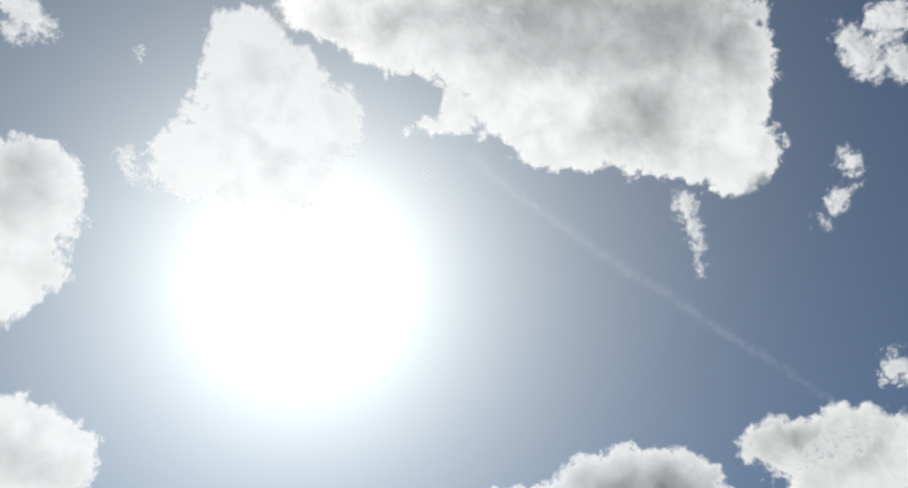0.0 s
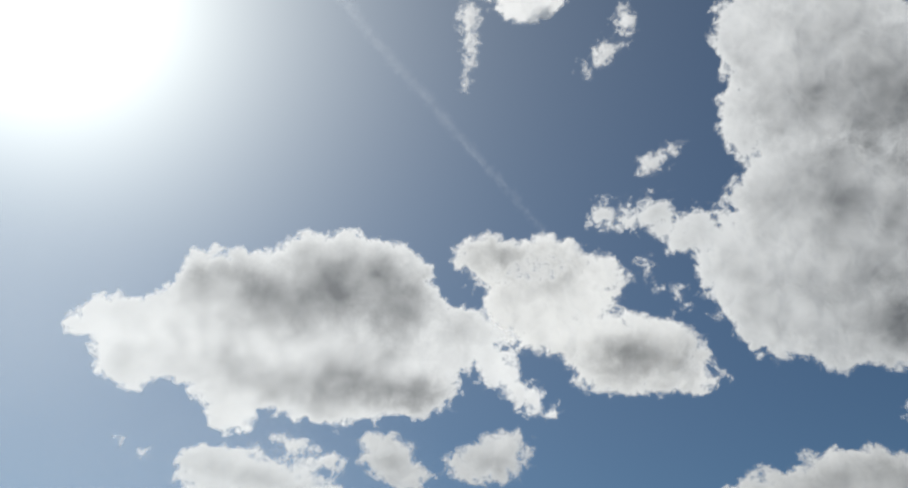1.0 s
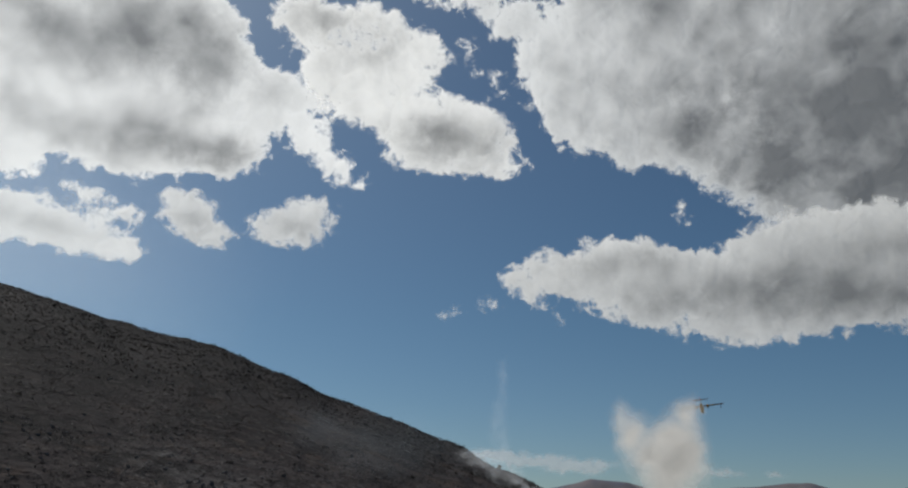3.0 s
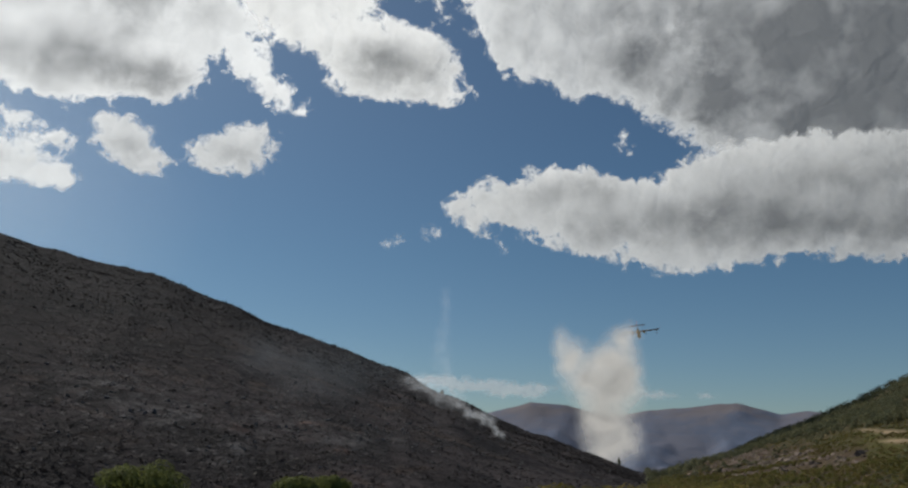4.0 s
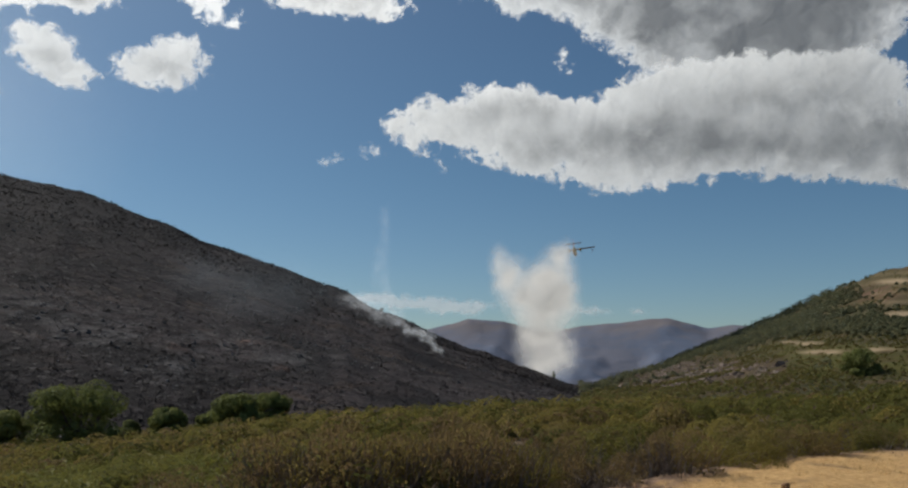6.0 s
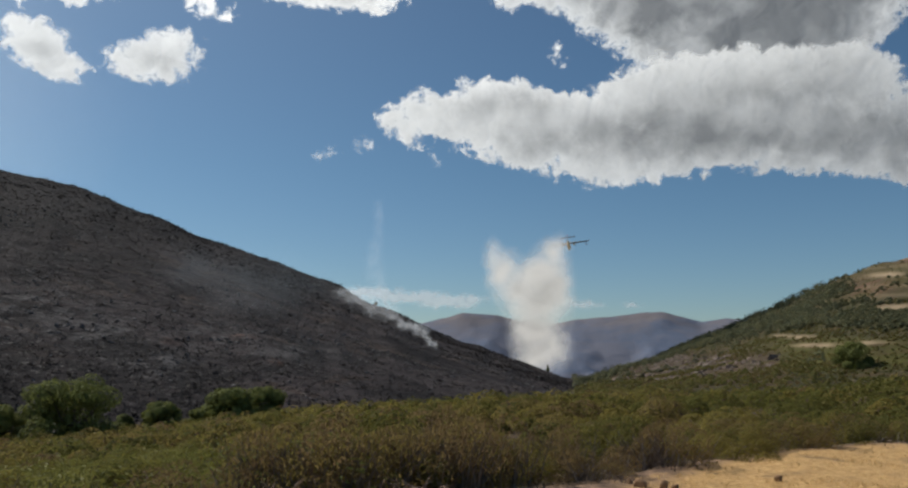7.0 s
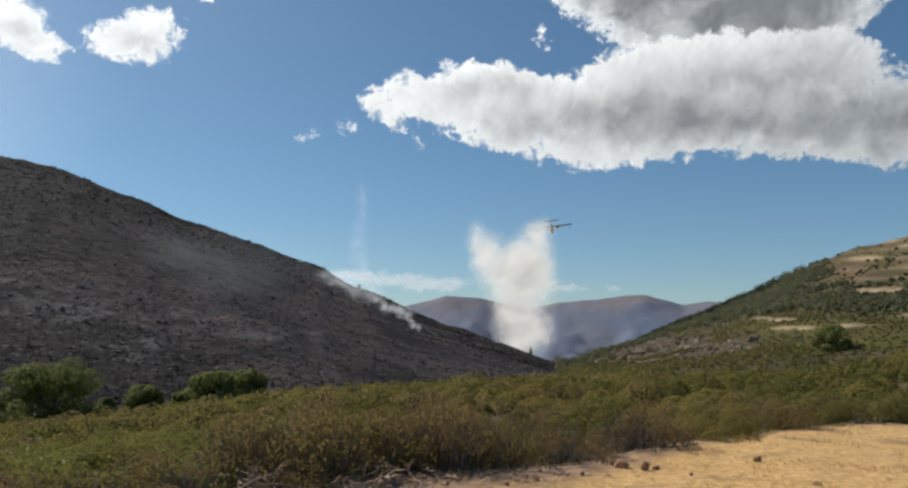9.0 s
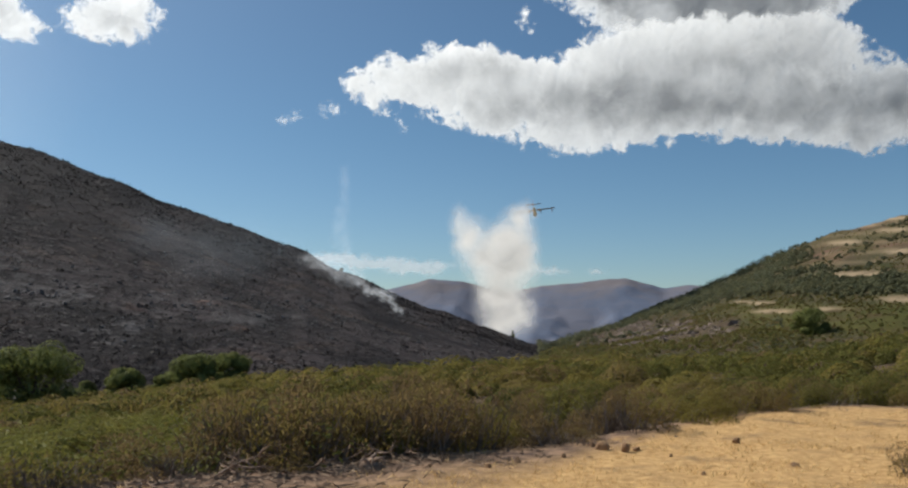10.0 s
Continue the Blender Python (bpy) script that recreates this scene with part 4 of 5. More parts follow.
def leaf_material(name, tones, rough=0.7, dead=None, through=0.15):
    """Leaves: colour by plant, and a little by leaf."""
    s = Shader(name)
    tone, leaf = s.attr("tone"), s.random()
    c = s.mix(s.ramp(tone, 0.0, 0.5, smooth=False), tones[0], tones[1])
    c = s.mix(s.ramp(tone, 0.5, 1.0, smooth=False), c, tones[2])
    c = s.mix(s.ramp(leaf, 0.0, 1.0, 0.0, 0.22, False), c, tuple(0.4 * v for v in tones[1]))
    if dead:
        c = s.mix(s.ramp(leaf, 0.95, 0.97), c, dead)
    pass_on = s.node("ShaderNodeBsdfTranslucent")
    s.put(pass_on.inputs["Color"], c)
    return s.done(s.blend(through, s.principled(c, rough, spec=0.15), pass_on.outputs[0]))


def leaves(centres, halves, counts, sizes, tones, upward=0.35, shell=0.55, dome=True, slim=0.5, seed=1, strand=0.0, loose=0.4):
    """Small four-cornered leaves or sprigs, heaped in lumpy domes: arrays for one mesh."""
    g = np.random.default_rng(seed)
    who = np.repeat(np.arange(len(centres)), counts)
    n = len(who)
    d = g.normal(size=(n, 3))
    d /= np.linalg.norm(d, axis=1)[:, None]
    if dome:
        d[:, 2] = np.abs(d[:, 2]) - 0.12
    # a few lobes a plant, so that no outline is a plain dome
    lobe = g.normal(size=(len(centres), 5, 3))
    lobe /= np.linalg.norm(lobe, axis=2)[..., None]
    near = np.max(np.einsum("nk,nlk->nl", d, lobe[who]), 1)
    reach = (shell + (1 - shell) * g.random(n) ** 0.5) * (0.68 + 0.36 * near)
    p = centres[who] + d * halves[who] * reach[:, None]
    normal = d + g.normal(size=(n, 3)) * loose + np.array((0, 0, upward))
    normal /= np.linalg.norm(normal, axis=1)[:, None]
    a = np.cross(normal, g.normal(size=(n, 3)))
    a /= np.linalg.norm(a, axis=1)[:, None]
    if strand:
        a = d * 0.5 + g.normal(size=(n, 3)) * 0.45 + np.array((0, 0, strand))
        a /= np.linalg.norm(a, axis=1)[:, None]
        normal = np.cross(a, np.cross(normal, a))
        normal /= np.linalg.norm(normal, axis=1)[:, None] + 1e-6
    b = np.cross(normal, a)
    size = (sizes[who] * (0.6 + 0.8 * g.random(n)))[:, None]
    a, b = a * size, b * size * slim
    bend = normal * size * 0.25
    verts = np.stack([p - a, p - b + bend, p + a, p + b + bend], 1).reshape(-1, 3)
    tone = np.clip(tones[who] + g.normal(size=n) * 0.08, 0, 1)
    return verts, np.arange(4 * n).reshape(-1, 4), np.repeat(tone, 4)


heath_mat = leaf_material("heath_leaves", ((0.128, 0.127, 0.032), (0.26, 0.21, 0.055), (0.225, 0.152, 0.075)), dead=(0.12, 0.08, 0.055), through=0.5)
scrub_mat = leaf_material("hill_scrub_leaves", ((0.122, 0.132, 0.038), (0.2, 0.175, 0.055), (0.2, 0.14, 0.068)), through=0.4)
fern_mat = leaf_material("fern_leaves", ((0.128, 0.138, 0.032), (0.235, 0.222, 0.054), (0.26, 0.196, 0.06)), through=0.35)
tree_mat = leaf_material("tree_leaves", ((0.1, 0.11, 0.036), (0.22, 0.24, 0.07), (0.3, 0.29, 0.09)), through=0.35)
# lifted and bluer than near leaves: air haze put into the colour
woods_mat = leaf_material("oak_woods_leaves", ((0.12, 0.13, 0.078), (0.17, 0.17, 0.088), (0.21, 0.185, 0.09)), through=0.4)
burnt_mat = leaf_material("charred_twigs", ((0.024, 0.021, 0.0215), (0.048, 0.04, 0.037), (0.08, 0.066, 0.052)))
wood_mat = paint("bark", (0.10, 0.075, 0.055), 0.9, 0.5, 6.0)
char_mat = paint("dead_wood", (0.25, 0.2, 0.165), 0.9, 0.6, 8.0)
bleached_mat = paint("bleached_wood", (0.34, 0.235, 0.165), 0.9, 0.6, 8.0)


def scatter(n, az0, az1, r0, r1, power=2.0):
    az = rng.uniform(az0, az1, n)
    r = (rng.random(n) * (r1 ** power - r0 ** power) + r0 ** power) ** (1 / power)
    return az, r


def stuff(name, verts, faces, attributes, material, label, category):
    return tagged(new(name, mesh_of(name, verts, faces, False, attributes, material)), label, category, kind="stuff")


def heath():
    """Heath and broom between the dry grass and the stream, thinner drawn with distance."""
    V, F, T, total = [], [], [], 0
    for n, r0, r1, count, size in ((260, 18, 34, 700, 0.036), (430, 34, 70, 350, 0.068), (1500, 70, 150, 66, 0.155)):
        az, r = scatter(n, -38, 50, r0, r1)
        ok = (r > soft(HEATH_EDGE, az) + 8) & ~((az > 9) & (r < 33))
        az, r = az[ok], r[ok]
        if r1 == 150:  # thicker beside the stream
            more = scatter(420, 8, 45, 92, 150)
            az, r = np.concatenate([az, more[0]]), np.concatenate([r, more[1]])
        p = spot(az, r)
        x, y = p[:, 0], p[:, 1]
        lumps = fbm(x / 8, y / 8, 3, 41) + 0.5 * rng.normal(size=len(r))
        tall = (1.05 + 0.7 * lumps) * np.clip(0.45 + (r - 9) / 60, 0.5, 1.2)
        room = EYE + r * np.tan(np.radians(along(HEATH_TOP, az) + 0.25 + 1.1 * fbm(az * 2.2, r / 3.5, 2, 12) + 0.45 * rng.normal(size=len(r)))) - p[:, 2]
        tall = np.clip(np.minimum(tall, room), np.where(r > 90, 0.9, 0.45), 2.2)
        wide = np.clip(tall * (0.7 + 0.6 * rng.random(len(r))), 0.5, 1.5)
        # lower tone to the right: shadow on the heath there, put into its colour
        tone = np.clip(0.3 - 0.35 * np.clip((-14 - az) / 8, 0, 1) + 0.5 * fbm(x / 9, y / 9, 3, 43) + 0.36 * rng.normal(size=len(r)), 0, 1)
        v, f, t = leaves(p, np.stack([wide, wide, tall], 1), np.full(len(r), count), np.full(len(r), size * 1.5), tone, 0.25, 0.86, slim=0.5, seed=int(r0), loose=0.3)
        V.append(v), F.append(f + total), T.append(t)
        total += len(v)
    return stuff("heath", np.concatenate(V), np.concatenate(F), {"tone": np.concatenate(T)}, heath_mat, "olive and brown heath scrub covering the valley floor", "heath")


def ferns():
    az, r = scatter(950, 6, 52, 9.0, 36, 1.6)
    ok = (r > soft(HEATH_EDGE, az) + 0.5) & (rng.random(len(r)) < np.clip((az - 6 + r * 0.1) / 8, 0, 1))
    az, r = az[ok], r[ok]
    p = spot(az, r)
    room = EYE + r * np.tan(np.radians(along(HEATH_TOP, az) - 0.3)) - p[:, 2]
    tall = np.clip(np.minimum(0.3 + 0.75 * rng.random(len(r)) ** 1.5, room), 0.25, 1.2)
    wide = 0.4 + 0.5 * rng.random(len(r))
    tone = np.clip(0.4 + 0.5 * fbm(p[:, 0] / 3, p[:, 1] / 3, 3, 19), 0, 1)
    v, f, t = leaves(p, np.stack([wide, wide, tall], 1), np.full(len(r), 130), np.full(len(r), 0.043), tone, 0.5, 0.85, True, 0.4, 23, loose=0.2)
    return stuff("fern_bed", v, f, {"tone": t}, fern_mat, "yellow-green bracken ferns beside the dry grass", "ferns")


def heath_bush(kind):
    """One bush of broom or heath: bare twiggy foot, heaped sprays of fine leaf."""
    g = np.random.default_rng(300 + kind)
    ob = tagged(thing("heath_bush"), ("olive green broom bush", "brownish heath bush", "yellow-green heath bush", "rusty dry heath bush", "dark green heather bush", "half bare twiggy broom bush")[kind] + " at the edge of dry grass", "bush", "bushes along the grass")
    n = 7
    c = np.stack([g.normal(size=n) * 0.38, g.normal(size=n) * 0.38, 0.25 + 0.5 * g.random(n)], 1)
    c[:, 2] -= 0.25 * np.hypot(c[:, 0], c[:, 1])
    s = 0.28 + 0.22 * g.random(n)
    tone = np.clip((0.15, 0.75, 0.45, 0.95, 0.05, 0.6)[kind] + 0.12 * g.normal(size=n), 0, 1)
    v, f, t = leaves(c, np.stack([s, s, s * 1.05], 1), np.full(n, (540, 540, 540, 360, 540, 180)[kind]), np.full(n, 0.031), tone, 0.25, 0.8, False, 0.42, kind, loose=0.3, strand=0.5 if kind in (3, 5) else 0.0)
    foliage = new("foliage", mesh_of("foliage", v, f, False, {"tone": t}, heath_mat))
    foliage.parent = ob
    bm = bmesh.new()
    for k in range(120 if kind in (3, 5) else 46):
        a, lean, up = g.uniform(0, 2 * math.pi), g.uniform(0.1, 0.7), g.uniform(0.3, 1.0 if kind in (3, 5) else 0.65)
        foot = Vector((0.25 * g.normal(), 0.25 * g.normal(), -0.1))
        tip = foot + Vector((lean * math.cos(a), lean * math.sin(a), up))
        mid = foot.lerp(tip, 0.5) + Vector((0, 0, 0.08))
        w = 0.011
        side = Vector((-math.sin(a), math.cos(a), 0)) * w
        row = [bm.verts.new(p) for p in (foot - side, foot + side, mid + side * 0.7, mid - side * 0.7)]
        bm.faces.new(row)
        bm.faces.new((row[3], row[2], bm.verts.new(tip)))
        out = Vector((math.cos(a), math.sin(a), 0)) * w
        row = [bm.verts.new(p) for p in (foot - out, foot + out, mid + out * 0.7, mid - out * 0.7)]
        bm.faces.new(row)
        bm.faces.new((row[3], row[2], bm.verts.new(tip)))
    part("undergrowth", bm, char_mat, ob, "bare grey-brown stems", False)
    return ob


def edge_bushes():
    kinds = [heath_bush(k) for k in range(6)]
    first = [True] * 6

    def put_bush(k, m):
        if first[k]:
            kinds[k].matrix_world, first[k] = m, False
        else:
            copy_thing(kinds[k], pose(0, 0, 0)).matrix_basis = m

    az, off = rng.uniform(-38, 50, 260), rng.uniform(0.2, 9.0, 260)
    taken = []
    for a, o in sorted(zip(az, off), key=lambda q: q[1]):
        front = a > 5 and o < 2.2
        if a > 11 and not front and rng.random() < 0.85:
            continue
        r = float(soft(HEATH_EDGE, a)) + o
        x, y, z = spot(a, r)
        if any((x - q) ** 2 + (y - w) ** 2 < 1.0 for q, w in taken):
            continue
        taken.append((x, y))
        room = EYE + r * math.tan(radians(float(along(HEATH_TOP, a)) + rng.uniform(-0.8, 0.5))) - z
        tall = min(max(min(rng.uniform(0.5, 1.0) * (0.75 + 0.06 * o), room), 0.4), 1.5)
        patch = float(fbm(np.array(x / 3.5), np.array(y / 3.5), 2, 88))
        k = int(np.clip(np.floor(2.5 + 4.5 * patch + rng.normal()), 0, 5))
        if front:  # low dry red-brown twigs before the ferns
            k, tall = (3, 5, 3, 1)[int(rng.integers(4))], min(tall, rng.uniform(0.4, 0.75))
        wide = min(max(tall * rng.uniform(0.9, 1.25), 0.8), 1.6)
        m = pose(x, y, z - 0.05, rng.uniform(-6, 6), rng.uniform(-6, 6), rng.uniform(0, 360)) @ Matrix.Diagonal((wide, wide, tall, 1))
        put_bush(k, m)
    for a, o in zip(np.linspace(-1.5, 13.5, 16), rng.uniform(0.4, 1.5, 16)):  # dry twiggy bushes before the green ones
        tall = rng.uniform(0.75, 1.05)
        put_bush((5, 3, 5)[int(rng.integers(3))], pose(*(spot(a, float(soft(HEATH_EDGE, a)) + o) - np.array((0, 0, 0.05))), 0, 0, rng.uniform(0, 360)) @ Matrix.Diagonal((0.9, 0.9, tall, 1)))
    put_bush(3, pose(*spot(2.6, 14.6), 0, 0, 200) @ Matrix.Diagonal((0.75, 0.75, 1.25, 1)))
    put_bush(3, pose(*spot(-30.0, 10.4), 0, 0, 30) @ Matrix.Diagonal((0.4, 0.4, 0.36, 1)))


heath()
ferns()
edge_bushes()


def burnt_scrub():
    """Charred stumps of heath and broom, in patches that follow the fire."""
    az, r = scatter(80000, -14, 62, 152, 640, 1.3)
    rc = soft(BURNT_FAR, az)
    ok = (r < rc * 1.02) & (height(az, r)[1] > 0)
    az, r = az[ok], r[ok]
    p = spot(az, r)
    patch = fbm(p[:, 0] / 35, p[:, 1] / 35, 3, 61) + 0.6 * fbm(p[:, 0] / 9, p[:, 1] / 9, 2, 63)
    ok = 0.6 * patch + 0.25 * rng.normal(size=len(p)) - 0.5 * ash_pale(az, np.degrees(np.arctan2(p[:, 2] - EYE, r))) + 0.9 * np.clip((225 - r) / 50, 0, 1) + 0.45 * np.clip((r - 330) / 120, 0, 1) > 0.02
    p, r = p[ok], r[ok]
    tall = 0.2 + 0.45 * rng.random(len(p)) ** 2 + 0.25 * np.clip((200 - r) / 40, 0, 1) + np.where(rng.random(len(p)) < 0.02, 0.6, 0)
    tall *= np.where(r > 350, 1.3, 1)
    tone = np.clip(0.42 - 0.3 * np.clip((r - 320) / 120, 0, 1) + 0.5 * fbm(p[:, 0] / 30, p[:, 1] / 30, 3, 62) + 0.22 * rng.normal(size=len(p)), 0, 1)
    v, f, t = leaves(p, np.stack([1.4 * tall, 1.4 * tall, 0.9 * tall], 1), np.where(r < 300, 6, 4), np.where(r < 300, 0.36, 0.52) * tall, tone, 0.8, 0.3, slim=0.75, seed=31, loose=0.5)
    return stuff("burnt_scrub", v, f, {"tone": t}, burnt_mat, "charred scrub scattered over the burnt hillside", "burnt scrub")


def stones(name, az, r, sizes, material, label, category, seed, sink=0.3):
    """Angular field stones, as one heap of many."""
    g = np.random.default_rng(seed)
    p = spot(az, r)
    dirs = np.array([(1, 0, 0), (0, 1, 0), (-1, 0, 0), (0, -1, 0), (0.5, 0.5, 0.75), (-0.6, 0.4, 0.8), (-0.3, -0.6, 0.7), (0.6, -0.4, 0.65), (0, 0, -0.6)])
    tri = np.array([(0, 1, 4), (1, 5, 4), (1, 2, 5), (2, 6, 5), (2, 3, 6), (3, 7, 6), (3, 0, 7), (0, 4, 7), (4, 5, 6), (4, 6, 7), (1, 0, 8), (2, 1, 8), (3, 2, 8), (0, 3, 8)])
    n = len(p)
    turn = g.uniform(0, 2 * np.pi, n)
    d = dirs[None] * (0.65 + 0.7 * g.random((n, 9, 1))) * (0.6 + 0.8 * g.random((n, 1, 3)))
    c, s = np.cos(turn)[:, None], np.sin(turn)[:, None]
    d = np.stack([c * d[..., 0] - s * d[..., 1], s * d[..., 0] + c * d[..., 1], d[..., 2] * 0.75], -1)
    v = p[:, None] + d * sizes[:, None, None] + np.array((0, 0, 1.0)) * (sizes * (0.5 - sink))[:, None, None] * 0.5
    f = (tri[None] + 9 * np.arange(n)[:, None, None]).reshape(-1, 3)
    return stuff(name, v.reshape(-1, 3), f, {}, material, label, category)


def stone_material(name, dark, light):
    s = Shader(name)
    c = s.mix(s.ramp(s.noise(1.3, 6, 0.65), 0.35, 0.7), dark, light)
    c = s.mix(s.ramp(s.random(), 0, 1, 0, 0.6, False), c, tuple(0.5 * v for v in dark))
    return s.done(s.principled(c, 0.9, s.bump(s.noise(7.0, 5), 0.5, 0.05), spec=0.2))


ash_stone, pale_stone = stone_material("ashy_stone", (0.12, 0.111, 0.11), (0.27, 0.255, 0.248)), stone_material("pale_stone", (0.16, 0.122, 0.098), (0.33, 0.265, 0.215))
burnt_scrub()
az, r = scatter(34000, -12, 60, 160, 560, 1.2)
z, b, _ = height(az, r)
px, py = -np.sin(np.radians(az)) * r, np.cos(np.radians(az)) * r
ok = (b > 1) & (r < soft(BURNT_FAR, az) * 0.97) & (fbm(px / 40, py / 40, 4, 91) + 0.35 * rng.normal(size=len(az)) + 0.75 * ash_pale(az, np.degrees(np.arctan2(z - EYE, r))) > 0.42)
stones("hillside_stones", az[ok], r[ok], 0.14 + 0.42 * rng.random(ok.sum()) ** 2.5, ash_stone, "grey stones bared on the burnt hillside", "stones", 3)


def rocky(az, r):
    px, py = -np.sin(np.radians(az)) * r, np.cos(np.radians(az)) * r
    up = np.degrees(np.arctan2(height(az, r)[0] - EYE, r))
    return (az > -20) & (az < -9.5) & (np.abs(up + 0.9) < 0.9) & (fbm(px / 22, py / 22, 3, 93) > -0.02)


az, r = scatter(5000, -21, -9.5, 200, 700, 1.4)
ok = rocky(az, r) & (rng.random(len(az)) < 0.5)
stones("rock_outcrop", az[ok], r[ok], 0.45 + 1.5 * rng.random(ok.sum()) ** 2.4, pale_stone, "pale rock outcrops on the scrubby slope", "rocks", 5, 0.9)


def hill_forest():
    """Oak and broom on the sunny hill: small trees near the crest, bushes below."""
    az, r = np.concatenate([scatter(24000, -45, -7, 230, 1200, 1.2), scatter(16000, -45, -7, 140, 420, 1.3)], 1)
    rc = soft(GREEN_FAR, az)
    z = height(az, r)[0]
    below = soft(GREEN_CREST, az) - np.degrees(np.arctan2(z - EYE, r))
    px, py = -np.sin(np.radians(az)) * r, np.cos(np.radians(az)) * r
    wood = fbm(px / 60, py / 60, 4, 71) + 0.25 * rng.normal(size=len(r))
    up = np.degrees(np.arctan2(z - EYE, r))
    low = along([(-45, 1.4), (-28.7, 1.4), (-22, 1.5), (-18, 1.0), (-14.4, 0.2), (-10, -1.2), (-7, -2)], az)
    top = along([(-45, 2.9), (-30, 2.9), (-26, 3.2), (-24.6, 4.2), (-22.5, 9), (-7, 9)], az)
    band = np.clip((up - low) / 0.5 + 0.5, 0, 1) * np.clip((top - up) / 0.6 + 0.3, 0, 1)
    tree = (r < rc) & ((band + 0.9 * wood > 0.74) & (band > 0.15) | (wood > 0.78) & (az > -24) | (up > 2.6) & (az < -24) & (wood > 0.62)) & (bare_strips(az, up) < 0.35)
    open_field = (az < -18) & (np.abs(z - EYE - r * 0.002) < r * 0.012) & (wood < 0.14)
    bush = (r < rc) & ~tree & (~open_field | (rng.random(len(r)) < 0.35)) & (wood > -0.45) & ~((up > 2.6) & (az < -24.5) & (wood < 0.05)) & ~rocky(az, r) & (bare_strips(az, up) < 0.35)
    for ok, h0, h1, count, size, tone0, mat, names in (
            (tree, 1.5, 5.2, 22, 0.66, 0.3, woods_mat, ("hill_woods", "dark green oak scrub on the sunny hillside", "woods")),
            (bush, 0.45, 0.9, 9, 0.39, 0.42, scrub_mat, ("hill_scrub", "olive brown scrub on the sunny hillside", "scrub"))):
        p = spot(az[ok], r[ok])
        h = (h0 + h1 * rng.random(len(p)) ** 1.8) * np.clip((az[ok] + 26) / 4, 0.4, 1) * np.where(r[ok] < 260, 1.25, 1)
        q = p + np.array((0, 0, 1.0)) * (h * 0.35)[:, None]
        tone = np.clip(tone0 + 0.25 * rng.normal(size=len(p)), 0, 1)
        v, f, t = leaves(q, np.stack([h * 0.55, h * 0.55, h * 0.65], 1), np.full(len(p), count), np.full(len(p), size), tone, 0.35 if count > 15 else 1.0, seed=count)
        stuff(names[0], v, f, {"tone": t}, mat, *names[1:])


hill_forest()


def tree(az, r, tall, wide, tone, seed, label="round leafy green tree standing beside the stream bed", group="trees along the stream"):
    """A low broad tree: forked trunk, limbs and a crown of leaf sprays."""
    g = random.Random(seed)
    at = spot(az, r)
    ob = tagged(thing("tree", pose(*at)), label, "tree", group)
    trunk = tube([(0, 0, -0.3), (0.1, 0.05, 0.25 * tall), (-0.05, 0.1, 0.5 * tall)], [0.05 * tall, 0.04 * tall, 0.025 * tall], 8)
    part("trunk", trunk, wood_mat, ob)
    tips = []
    for k in range(7):
        a = 2 * math.pi * k / 7 + g.uniform(-0.3, 0.3)
        out, up = wide * g.uniform(0.3, 0.6), tall * g.uniform(0.3, 0.78)
        tip = (out * math.cos(a), out * math.sin(a), up)
        tips.append((*tip, g.uniform(0.26, 0.4) * wide))
        part("limb", tube([(0.05, 0.03, 0.2 * tall), (0.5 * tip[0], 0.5 * tip[1], 0.35 * tall), tip], [0.022 * tall, 0.015 * tall, 0.005 * tall], 6), wood_mat, ob)
    for k in range(26):
        up = g.uniform(0.08, 0.88)
        out = wide * 0.68 * math.sqrt(max(0.0, 1 - ((up - 0.3) / 0.62) ** 2)) * math.sqrt(g.random())
        a = g.uniform(0, 2 * math.pi)
        tips.append((out * math.cos(a), out * math.sin(a), tall * up, wide * g.uniform(0.2, 0.32)))
    c = np.array([t[:3] for t in tips])
    s = np.array([t[3] for t in tips])
    v, f, t = leaves(c, np.stack([s, s, s * 0.75], 1), np.full(len(s), 300), np.full(len(s), 0.2), np.full(len(s), tone) + np.random.default_rng(seed).normal(size=len(s)) * 0.12, 0.3, 0.75, False, 0.6, seed, loose=0.25)
    crown = new("crown", mesh_of("crown", v, f, False, {"tone": t}, tree_mat))
    crown.parent = ob
    return ob


for args in ((25.2, 116, 8.0, 7.4, 0.3, 1), (29.2, 122, 5.0, 4.0, 0.75, 2), (20.0, 128, 4.3, 3.6, 0.55, 3), (15.8, 126, 5.0, 4.8, 0.5, 4), (13.9, 130, 4.8, 4.2, 0.6, 5), (17.6, 134, 3.0, 2.6, 0.35, 6),
             (33, 120, 5.5, 5.0, 0.45, 7), (22.6, 132, 3.0, 3.0, 0.3, 8), (-24.2, 225, 7.0, 5.6, 0.35, 9)):
    tree(*args)


